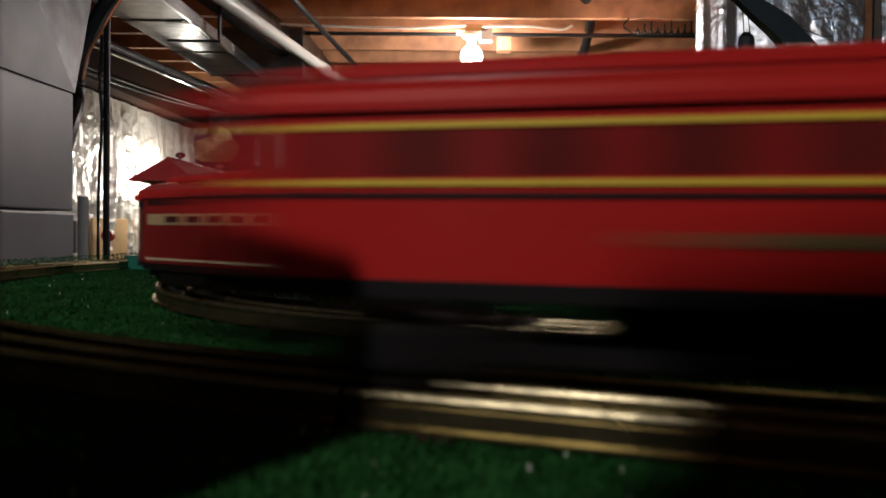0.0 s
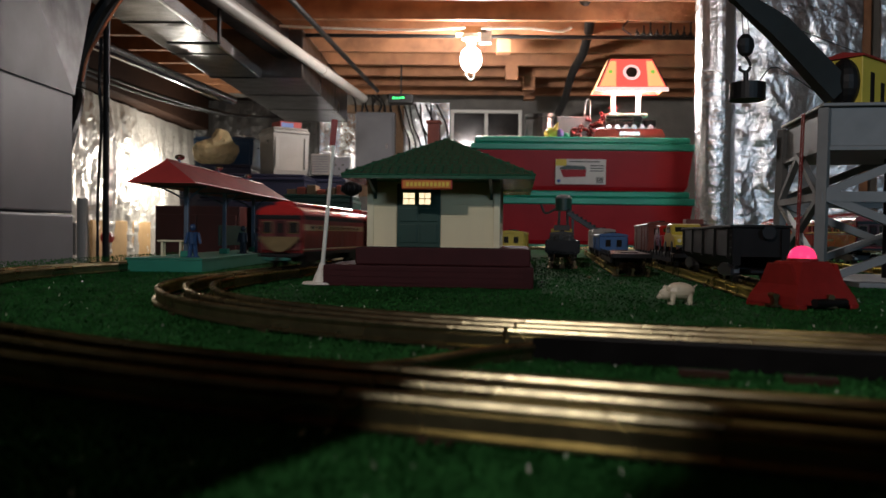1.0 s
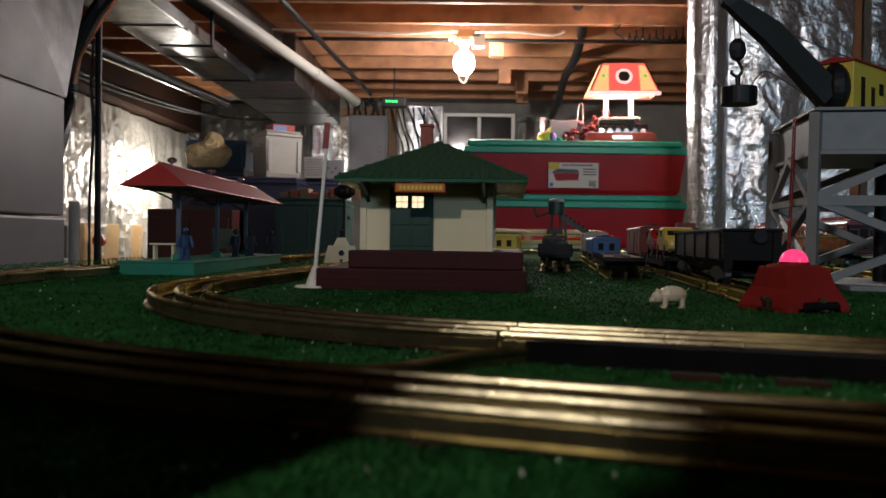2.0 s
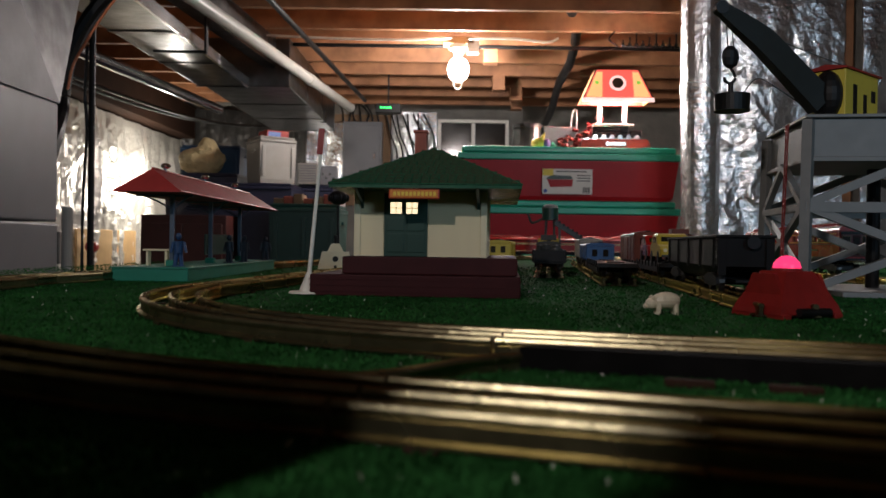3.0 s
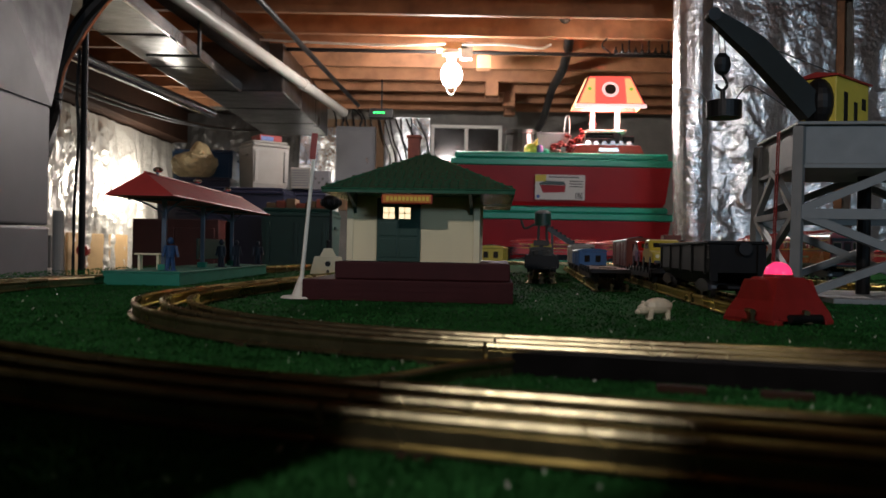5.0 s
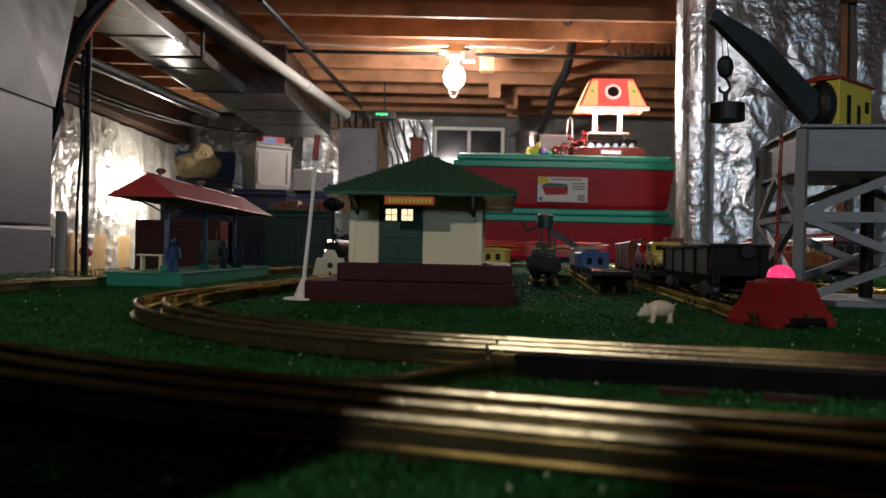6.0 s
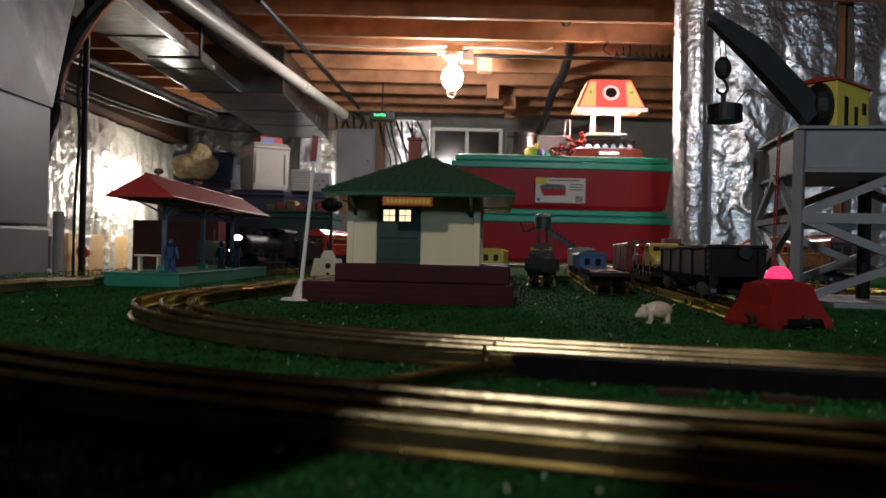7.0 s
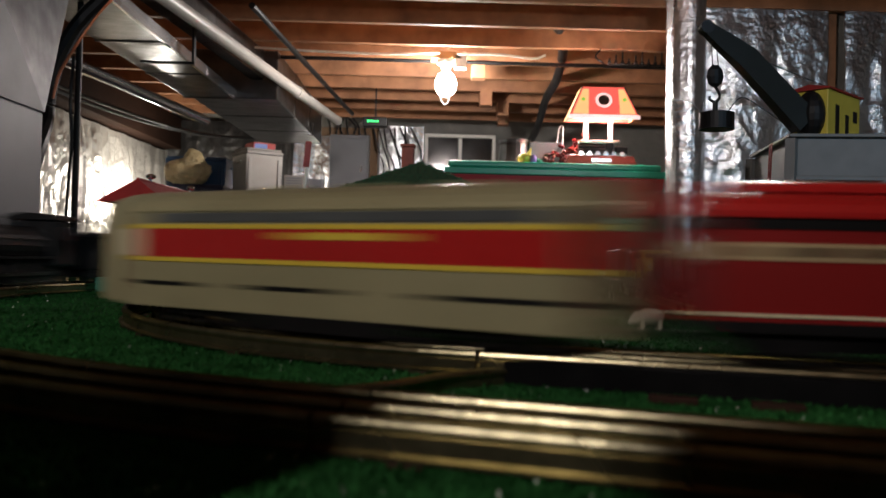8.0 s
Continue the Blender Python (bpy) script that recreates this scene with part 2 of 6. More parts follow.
def foil_column():
    bm = nb()
    rings = []
    for k in range(81):
        z = FLOOR_Z + (CEIL_Z - FLOOR_Z - 0.01) * k / 80
        ring = []
        for i in range(32):
            a = math.tau * i / 32
            r = (0.078 + 0.006 * k / 40) * (1 + 0.06 * noise.noise(Vector((math.cos(a) * 2.5, math.sin(a) * 2.5, z * 1.6))) + 0.02 * noise.noise(Vector((math.cos(a) * 6, math.sin(a) * 6, z * 16))))
            ring.append((1.165 - 0.025 * k / 80 + r * math.cos(a), 3.66 + r * math.sin(a), z))
        rings.append(ring)
    return solo("foil_wrapped_column", loft(bm, rings), M_FOIL, "steel column wrapped in crinkled silver foil", "column", kind="structure")


foil_column()

# ---------- layout table ----------
TABLE = [(-0.78, 0.1), (-0.47, -0.35), (2.3, -1.0), (2.55, 3.3), (-0.27, 3.3)]


def layout_table():
    t = thing("layout_table", pose(0, 0, 0), "plywood table covered with a green grass mat", "table", kind="structure")
    part("tabletop", prism(nb(), TABLE, 2, -0.03, -0.0045), M_WOOD, t, "plywood top")
    part("grass_mat", prism(nb(), TABLE, 2, -0.0043, 0.0), M_GRASS, t, "green grass mat")
    for x, y in ((-0.55, 0.15), (2.0, -0.7), (2.35, 3.1), (-0.2, 3.1), (0.9, 1.2)):
        part("leg", box(nb(), x - 0.04, x + 0.04, y - 0.04, y + 0.04, FLOOR_Z, -0.0302, 0.004), M_WOOD, t)
    return t


layout_table()


def grass_fibres():
    rng = np.random.default_rng(4)
    n = 150000
    y = 0.085 * (1.9 / 0.085) ** rng.random(n)
    x = (rng.random(n) * 1.36 - 0.68) * y
    keep = x > -0.74 + 0.02 * y
    x, y = x[keep], y[keep]
    n = len(x)
    h = 0.0011 + 0.0013 * rng.random(n)
    w = 0.0002 + 0.0003 * rng.random(n) * (1 + 4 * y)
    a, lean = rng.random(n) * math.tau, rng.random(n) * math.tau
    v = np.empty((n, 3, 3))
    v[:, 0] = np.c_[x + w * np.cos(a), y + w * np.sin(a), np.full(n, -0.0002)]
    v[:, 1] = np.c_[x - w * np.cos(a), y - w * np.sin(a), np.full(n, -0.0002)]
    v[:, 2] = np.c_[x + 0.9 * h * np.cos(lean), y + 0.9 * h * np.sin(lean), h]
    # a few fibres are coloured pale, painting the mat's glints
    for name, pick, m, label in (("grass_fibres", slice(0, int(n * 0.995)), M_BLADE, "short green artificial grass fibres"),
                                 ("grass_glints", slice(int(n * 0.995), n), M_GLINT, "pale glossy grass fibres coloured for the mat's sparkle")):
        q = v[pick]
        me = bpy.data.meshes.new(name)
        me.from_pydata(q.reshape(-1, 3).tolist(), [], np.arange(len(q) * 3).reshape(-1, 3).tolist())
        me.materials.append(m)
        tagged(new(name, me), label, "grass", kind="stuff")


grass_fibres()

# ---------- railway ----------
RAIL_H, GAUGE = 0.010, 0.0195


class Loop:
    """A closed line of straights and round corners; s runs from the start of the first corner."""

    def __init__(self, lines, radii):
        pts, dirs = [Vector(p) for p, _ in lines], [Vector((math.cos(radians(h)), math.sin(radians(h)))) for _, h in lines]
        corners = []
        n = len(lines)
        for i in range(n):
            p, d, q, e = pts[i], dirs[i], pts[(i + 1) % n], dirs[(i + 1) % n]
            k = (q - p).cross(e) / d.cross(e)
            corners.append(p + d * k)
        self.segs = []
        ends = []
        for i in range(n):
            d, e, r = dirs[i], dirs[(i + 1) % n], radii[i]
            turn = d.angle(e)
            t = r * math.tan(turn / 2)
            ends.append((corners[i] - d * t, corners[i] + e * t, turn, r, d))
        for i in range(n):
            a, b, turn, r, d = ends[i]
            self.segs.append(("arc", turn * r, a, d, r))
            nxt = ends[(i + 1) % n][0]
            self.segs.append(("line", (nxt - b).length, b, (nxt - b).normalized(), 0))
        self.length = sum(s[1] for s in self.segs)

    def at(self, s):
        s %= self.length
        for kind, ln, a, d, r in self.segs:
            if s <= ln:
                if kind == "line":
                    return a + d * s
                nrm = Vector((d.y, -d.x))
                o, v, th = a + nrm * r, -nrm * r, -s / r
                return o + Vector((v.x * math.cos(th) - v.y * math.sin(th), v.x * math.sin(th) + v.y * math.cos(th)))
            s -= ln
        return self.at(0)

    def heading(self, s, e=0.004):
        return (self.at(s + e) - self.at(s - e)).normalized()


INNER = Loop([((0.02, 0.371), 164), ((-0.2123, 0.8446), 82.6), ((0.5, 2.95), -2), ((1.75, 1.5), -98), ((0.23, 0.3108), 178)], [0.35, 0.48, 0.48, 0.48, 0.5])
OUTER = Loop([((0.0101, 0.2144), 162), ((-0.47, 0.82), 80), ((0.5, 3.12), -2), ((2.0, 1.5), -98), ((0.145, 0.1706), 178)], [0.63, 0.6, 0.6, 0.6, 0.45])

RAIL_PROFILE = [(-0.0042, 0.0), (0.0042, 0.0), (0.0042, 0.0009), (0.0015, 0.0016), (0.0014, 0.0058), (0.002, 0.0068), (0.0024, 0.0082),
                (0.0019, 0.0094), (0.0, 0.01), (-0.0019, 0.0094), (-0.0024, 0.0082), (-0.002, 0.0068), (-0.0014, 0.0058), (-0.0015, 0.0016), (-0.0042, 0.0009)]
TRACK_Z = 0.0015


def rail(parent, pts, side, z=TRACK_Z):
    rings = []
    for i, p in enumerate(pts):
        d = (pts[min(i + 1, len(pts) - 1)] - pts[max(i - 1, 0)]).normalized()
        n = Vector((d.y, -d.x))
        rings.append([(p.x + n.x * (side + u), p.y + n.y * (side + u), z + w) for u, w in RAIL_PROFILE])
    return part("rail", loft(nb(), rings), M_RAIL, parent)


def track_section(pts):
    t = thing("track_section", pose(0, 0, 0), "three-rail tinplate toy track section with steel ties", "track", "toy railway track")
    for side in (-GAUGE, 0, GAUGE):
        rail(t, pts, side)
    ln = len(pts) - 1
    for k in (1, ln // 2, ln - 1):
        d = (pts[min(k + 1, ln)] - pts[k - 1]).normalized()
        m = Matrix.Translation((pts[k].x, pts[k].y, 0)) @ Matrix.Rotation(math.atan2(d.y, d.x), 4, "Z")
        part("tie", prism(nb(), [(-0.0245, 0.0002), (0.0245, 0.0002), (0.024, 0.0014), (-0.024, 0.0014)], 0, -0.005, 0.005), M_TIE, t).matrix_basis = m
    return t


def lay(loop, s0, s1, step=0.26):
    n = max(1, round((s1 - s0) / step))
    for k in range(n):
        a, b = s0 + (s1 - s0) * k / n, s0 + (s1 - s0) * (k + 1) / n
        track_section([loop.at(a + 0.0006 + (b - a - 0.0012) * i / 10) for i in range(11)])


lay(INNER, 0, INNER.length)
lay(OUTER, 0, OUTER.length)


# ---------- trains ----------
def bogie(parent, y, z0=0.0):
    """A dark truck with two wheel pairs."""
    b = part("truck", box(nb(), -0.012, 0.012, y - 0.006, y + 0.006, z0 + 0.006, z0 + 0.02, 0.001), M_BLACKIRON, parent, "black cast truck")
    for sx in (-1, 1):
        part("side_frame", prism(nb(), [(y - 0.028, z0 + 0.007), (y - 0.01, z0 + 0.005), (y + 0.01, z0 + 0.005), (y + 0.028, z0 + 0.007), (y + 0.028, z0 + 0.013), (y + 0.01, z0 + 0.017), (y - 0.01, z0 + 0.017), (y - 0.028, z0 + 0.013)], 0, sx * 0.0215 - 0.0015, sx * 0.0215 + 0.0015), M_BLACKIRON, b)
    for wy in (y - 0.017, y + 0.017):
        for sx in (-1, 1):
            part("wheel", cyl(nb(), (sx * 0.0145, wy, z0 + 0.0085), (sx * 0.0195, wy, z0 + 0.0085), 0.0085, seg=16), M_WHEEL, b)
    return b


def body_outline(w, z0, z1, arch, n=10):
    """Cross-section: straight sides and an arched roof."""
    pts = [(-w, z0), (w, z0)]
    for k in range(n + 1):
        a = math.pi * k / n
        pts.append((w * math.cos(a), z1 - arch + arch * math.sin(a)))
    return pts


def passenger_car(name, ln, material, label, windows, last=False):
    """Heavyweight toy coach, built along y, resting on the rail heads at z = 0."""
    t = thing(name, pose(0, 0, -1), label, "train car", "toy train cars")
    h, w = ln / 2, 0.0255
    up, zb = (0.0105, 0.027) if windows else (0.0, 0.017)
    part("body", prism(nb(), [(-w, zb), (w, zb), (w, 0.06 + up), (-w, 0.06 + up)], 1, -h + 0.006, h - 0.006), material if windows else M_CARDARK, t)
    roof = body_outline(w + 0.0018, 0.0602 + up, 0.072 + up, 0.0095)
    part("roof", prism(nb(), roof, 1, -h + 0.003, h - 0.003), material, t, "glossy red arched roof")
    part("clerestory", prism(nb(), body_outline(0.0125, 0.0715 + up, 0.077 + up, 0.003, 6), 1, -h + 0.02, h - 0.02), material, t)
    part("underframe", box(nb(), -0.012, 0.012, -h * 0.45, h * 0.45, 0.006, zb - 0.0002, 0.001), M_BLACKIRON, t)
    part("skirt", box(nb(), -w - 0.0006, w + 0.0006, -h + 0.006, h - 0.006, zb - 0.003, zb + 0.0015), M_BLACKIRON, t)
    for s in (-1, 1):
        if windows:
            n = 8
            for k in range(n):
                y = -h + 0.03 + (ln - 0.06) * (k + 0.5) / n
                g = (ln - 0.06) / n * 0.31
                part("window", box(nb(), s * (w - 0.001), s * (w + 0.0004), y - g, y + g, 0.0545, 0.0655) if s > 0 else box(nb(), -w - 0.0004, -w + 0.001, y - g, y + g, 0.0545, 0.0655), M_GLASSDARK, t)
            for z in (0.052, 0.0662):
                part("stripe", box(nb(), s * w - 0.0007, s * w + 0.0007, -h + 0.02, h - 0.02, z, z + 0.0016), M_STRIPE, t, "yellow stripe")
            part("belt", box(nb(), s * w - 0.0005, s * w + 0.0005, -h + 0.008, h - 0.008, 0.049, 0.0503), M_BLACKIRON, t)
            part("sign_board", box(nb(), s * w - 0.0006, s * w + 0.0006, -0.035, 0.035, 0.038, 0.0412), M_GILT, t, "row of small yellow lettering")
        else:
            part("letter_board", box(nb(), s * w - 0.0006, s * w + 0.0006, -h + 0.012, h - 0.012, 0.0555, 0.0595), M_BLACKIRON, t)
            part("sill_line", box(nb(), s * w - 0.0008, s * w + 0.0008, -h + 0.01, h - 0.01, 0.0205, 0.0218), M_CREAM, t, "thin bright sill line")
            for k in range(9):
                y = -h + 0.03 + (ln - 0.06) * (k + 0.5) / 9
                part("window", box(nb(), s * w - 0.0009, s * w + 0.0009, y - 0.0075, y + 0.0075, 0.0445, 0.0485), M_GLASSDARK, t)
            part("window_band", box(nb(), s * w - 0.0006, s * w + 0.0006, -h + 0.012, h - 0.012, 0.043, 0.05), M_TAN, t, "cream window band, dimmed for the shaded car side")
            for k in range(9):
                y = -h + 0.03 + (ln - 0.06) * k / 9
                part("rib", box(nb(), s * w - 0.001, s * w + 0.001, y - 0.001, y + 0.001, 0.022, 0.055), M_CARDARK, t)
    # end wall: door, two windows, buffer beam
    for e in (-1, 1):
        y = e * (h - 0.006)
        part("end_wall", box(nb(), -w + 0.002, w - 0.002, min(y, y + e * 0.003), max(y, y + e * 0.003), zb + 0.003, 0.062 + up, 0.0008), M_ENDRED, t)
        yy = sorted((y + e * 0.0031, y + e * 0.0037))
        part("end_door", box(nb(), -0.006, 0.006, *yy, zb + 0.005, 0.054 + up), M_MAROON, t)
        part("end_door_window", box(nb(), -0.004, 0.004, y + min(e * 0.0038, e * 0.0042), y + max(e * 0.0038, e * 0.0042), 0.04 + up, 0.051 + up), M_GLASSDARK, t)
        for sx in (-1, 1):
            win = part("end_window", box(nb(), sx * 0.0155 - 0.0055, sx * 0.0155 + 0.0055, y + min(e * 0.0038, e * 0.0044), y + max(e * 0.0038, e * 0.0044), 0.04 + up, 0.052 + up, 0.0005), M_GLASSDARK, t)
            part("window_frame", box(nb(), sx * 0.0155 - 0.0065, sx * 0.0155 + 0.0065, *yy, 0.039 + up, 0.053 + up, 0.0005), M_GILT, win, "thin dull gilt frame")
        part("end_fascia", box(nb(), -w + 0.001, w - 0.001, *sorted((y + e * 0.0031, y + e * 0.0046)), 0.0555 + up, 0.0598 + up, 0.0004), M_BLACKIRON, t)
        if last and e < 0:
            # drooping gilt platform rail and lamps of the observation end
            bm = nb()
            rings = []
            for k in range(13):
                x = -0.024 + 0.048 * k / 12
                z = 0.034 - 0.016 * math.cos(math.pi * (k - 6) / 12) * 1.0
                rings.append([(x, y - 0.0085, z), (x, y - 0.0065, z), (x, y - 0.0065, 0.0355), (x, y - 0.0085, 0.0355)])
            part("platform_rail", loft(bm, rings), M_GILT, t, "worn gilt observation platform rail")
            part("platform", box(nb(), -0.023, 0.023, y - 0.009, y + 0.001, 0.0125, 0.0155, 0.0006), M_BLACKIRON, t)
            part("buffer_bar", box(nb(), -0.018, 0.014, y - 0.0105, y - 0.0092, 0.0085, 0.0122, 0.0004), M_TEAL, t, "dull teal buffer bar")
        part("coupler", box(nb(), -0.003, 0.003, min(y, y + e * 0.014), max(y, y + e * 0.014), 0.008, 0.012, 0.0006), M_BLACKIRON, t)
    bogie(t, h - 0.05)
    bogie(t, -h + 0.05)
    return t


M_WHEEL = mat("worn_steel_wheel", (0.08, 0.075, 0.07), 0.35, 0.7, var=0.3, scale=120)
M_GLASSDARK = mat("dark_window", (0.02, 0.018, 0.016), 0.12, var=0.2, scale=30)
# cream with the car side's shade put into the colour
M_TAN = mat("dimmed_cream_paint", (0.5, 0.38, 0.2), 0.45, var=0.15, scale=60)
M_TEAL = mat("dull_teal_metal", (0.03, 0.14, 0.11), 0.4, 0.3, var=0.3, scale=120)
M_WINSTRIP = mat("blue_grey_strip", (0.13, 0.14, 0.135), 0.35, 0.3, var=0.5, scale=90)
# red of the car sides, darkened: their shade is put into the colour
M_CARDARK = mat("shaded_red_train_paint", (0.25, 0.014, 0.013), 0.34, var=0.25, scale=60, coat=0.2)
M_ENDRED = mat("dull_red_end", (0.12, 0.018, 0.014), 0.45, var=0.2, scale=50)
M_GILT = mat("worn_gilt", (0.17, 0.115, 0.045), 0.5, 0.3, var=0.25, scale=90)
M_LAMPGLOW = mat("headlight_glow", (1, 1, 1), 0.3, var=0.0, emit=(1.0, 0.86, 0.66), power=14)


def diesel_unit(name, ln, cab, label):
    """Silver and red streamlined diesel, nose towards +y."""
    t = thing(name, pose(0, 0, -1), label, "locomotive", "toy train cars")
    h, w = ln / 2, 0.0265
    prof = body_outline(w, 0.012, 0.083, 0.017, 12)
    rings = []
    ys = [(-h + 0.004, 1, 0), (h - (0.05 if cab else 0.004), 1, 0)]
    if cab:
        ys += [(h - 0.03, 0.97, 0.004), (h - 0.02, 0.93, 0.012), (h - 0.012, 0.88, 0.02), (h - 0.004, 0.78, 0.026), (h, 0.6, 0.032)]
    for y, k, drop in ys:
        rings.append([(x * k, y, 0.012 + (z - 0.012) * (1 - drop / 0.071)) for x, z in prof])
    part("body", loft(nb(), rings), M_CARSILVER, t, "silver painted shell")
    y1 = h - (0.05 if cab else 0.012)
    for s in (-1, 1):
        part("red_band", box(nb(), s * w - 0.0006, s * w + 0.0006, -h + 0.012, y1 if cab else h - 0.021, 0.0405, 0.0565), M_CARRED, t, "broad red band")
        for z in (0.038, 0.0567):
            part("stripe", box(nb(), s * w - 0.0008, s * w + 0.0008, -h + 0.008, y1, z, z + 0.0024), M_STRIPE, t, "yellow stripe")
        part("letter_bar", box(nb(), s * w - 0.001, s * w + 0.001, -0.05, 0.02, 0.0512, 0.0548), M_STRIPE, t, "bar of yellow lettering")
        # stands for the window strip, its bluish reflection put into the colour
        part("grille", box(nb(), s * w - 0.0008, s * w + 0.0008, -h + 0.02, y1 - 0.02, 0.0605, 0.0662), M_WINSTRIP, t, "blue-grey strip for windows with a bluish reflection")
        # raised black strips paint the shaded gap above the skirt
        for y0, y2 in ((-0.95, -0.42), (-0.1, 0.32), (0.55, 0.9)):
            part("sill_gap", box(nb(), s * w - 0.0004, s * w + 0.0004, h * y0, h * y2, 0.0243, 0.0268), M_BLACKIRON, t, "dark strip for the shaded gap over the skirt")
        for k in range(12):
            y = -h + 0.03 + (y1 + h - 0.06) * k / 11
            part("rivet_strip", box(nb(), s * w - 0.0006, s * w + 0.0006, y - 0.0007, y + 0.0007, 0.0275, 0.0378), M_CARSILVER, t)
        part("eave", box(nb(), s * w * 0.985 - 0.001, s * w * 0.985 + 0.001, -h + 0.008, y1, 0.0672, 0.0682), M_CARSILVER, t)
        part("side_skirt", box(nb(), s * w * 0.96 - 0.0008, s * w * 0.96 + 0.0008, -h * 0.35, h * 0.3, 0.004, 0.0118, 0.0004), M_BLACKIRON, t)
    for e in ((-1,) if cab else (-1, 1)):
        y = sorted((e * (h - 0.0038), e * (h + 0.001)))
        part("end_door", box(nb(), -0.014, 0.014, *y, 0.02, 0.066, 0.001), M_ENDRED, t, "dark red end door")
        for s in (-1, 1):
            yy = sorted((e * (h - (0.02 if e > 0 else 0.0115)), e * (h - 0.0065)))
            part("end_panel", box(nb(), s * w - 0.0009, s * w + 0.0009, *yy, 0.0408, 0.0562), M_CREAM if e > 0 else M_CARRED, t)
    if cab:
        # red nose shell laid over the front
        rings = [[(x * k * 1.012, y + 0.0005, 0.034 + (max(z, 0.034) - 0.034) * (1 - drop / 0.05) * 1.0 + 0.0008) for x, z in prof] for y, k, drop in ys[1:]]
        part("red_nose", loft(nb(), rings), M_CARRED, t, "red painted nose")
        part("windscreen", box(nb(), -0.016, 0.016, h - 0.03, h - 0.0245, 0.0655, 0.0745, 0.001), M_GLASSDARK, t)
        part("headlight", cyl(nb(), (0, h - 0.008, 0.058), (0, h - 0.001, 0.058), 0.004, seg=16), M_CREAM, t)
    for k in range(3):
        y = -h * 0.5 + k * h * 0.4
        part("roof_fan", cyl(nb(), (0, y, 0.0825), (0, y, 0.0845), 0.009, seg=18), M_CARSILVER, t)
    # the shell sits low over its bogies
    for ob in t.children:
        for v in ob.data.vertices:
            z = v.co.z
            v.co.z = z - 0.003 if z < 0.06 else 0.057 + (z - 0.06) * 0.87
    bogie(t, h - 0.065)
    bogie(t, -h + 0.06)
    return t


def steam_loco():
    """Black steam engine, front towards +y."""
    t = thing("steam_locomotive", pose(0, 0, -1), "black toy steam locomotive with glowing headlight", "locomotive", "toy train cars")
    part("boiler", cyl(nb(), (0, -0.05, 0.043), (0, 0.105, 0.043), 0.0215, seg=24), M_BLACKIRON, t)
    part("smokebox_front", cyl(cyl(nb(), (0, 0.105, 0.043), (0, 0.11, 0.043), 0.0205, 0.017, 24), (0, 0.11, 0.043), (0, 0.113, 0.043), 0.009, 0.007, 16), M_BLACKIRON, t)
    part("cab", box(nb(), -0.026, 0.026, -0.105, -0.048, 0.02, 0.072, 0.002), M_BLACKIRON, t)
    part("cab_roof", prism(nb(), body_outline(0.0285, 0.0722, 0.08, 0.007), 1, -0.112, -0.044), M_BLACKIRON, t)
    for s in (-1, 1):
        part("cab_window", box(nb(), s * 0.0262 - 0.0005, s * 0.0262 + 0.0005, -0.095, -0.06, 0.05, 0.065), M_GLASSDARK, t)
        part("running_board", box(nb(), s * 0.0225 - 0.0045, s * 0.0225 + 0.0045, -0.048, 0.108, 0.029, 0.0315), M_BLACKIRON, t)
        part("cylinder", cyl(nb(), (s * 0.0225, 0.06, 0.016), (s * 0.0225, 0.095, 0.016), 0.009, seg=16), M_BLACKIRON, t)
        part("side_rod", box(nb(), s * 0.0225 - 0.001, s * 0.0225 + 0.001, -0.06, 0.06, 0.011, 0.0145), M_DUCT, t, "bright steel side rod")
        for y in (-0.055, -0.02, 0.015):
            part("driving_wheel", cyl(nb(), (s * 0.0155, y, 0.0145), (s * 0.02, y, 0.0145), 0.0145, seg=24), M_BLACKIRON, t)
        for y in (0.075, 0.1, -0.088):
            part("small_wheel", cyl(nb(), (s * 0.015, y, 0.008), (s * 0.0195, y, 0.008), 0.008, seg=16), M_BLACKIRON, t)
    part("stack", cyl(nb(), (0, 0.09, 0.06), (0, 0.09, 0.078), 0.006, 0.007, 16), M_BLACKIRON, t)
    part("steam_dome", ball(cyl(nb(), (0, 0.03, 0.058), (0, 0.03, 0.069), 0.009, seg=16), (0, 0.03, 0.069), 0.009, (1, 1, 0.6)), M_BLACKIRON, t)
    part("sand_dome", ball(cyl(nb(), (0, -0.015, 0.058), (0, -0.015, 0.068), 0.008, seg=16), (0, -0.015, 0.068), 0.008, (1, 1, 0.6)), M_BLACKIRON, t)
    part("handrail", tube(nb(), [(0.0228, -0.04, 0.05), (0.0228, 0.1, 0.05)], 0.0007, 6), M_DUCT, t)
    part("handrail", tube(nb(), [(-0.0228, -0.04, 0.05), (-0.0228, 0.1, 0.05)], 0.0007, 6), M_DUCT, t)
    part("pilot", prism(nb(), [(-0.024, 0.112), (0.024, 0.112), (0.006, 0.135), (-0.006, 0.135)], 2, 0.004, 0.02), M_BLACKIRON, t)
    lamp = part("headlight", cyl(nb(), (0, 0.105, 0.058), (0, 0.116, 0.058), 0.0065, seg=16), M_BLACKIRON, t)
    part("lens", cyl(nb(), (0, 0.1162, 0.058), (0, 0.117, 0.058), 0.0052, seg=16), M_LAMPGLOW, lamp, "glowing lens")
    part("marker_light", ball(nb(), (0.013, 0.1135, 0.036), 0.0022), M_LAMPGLOW, t)
    return t


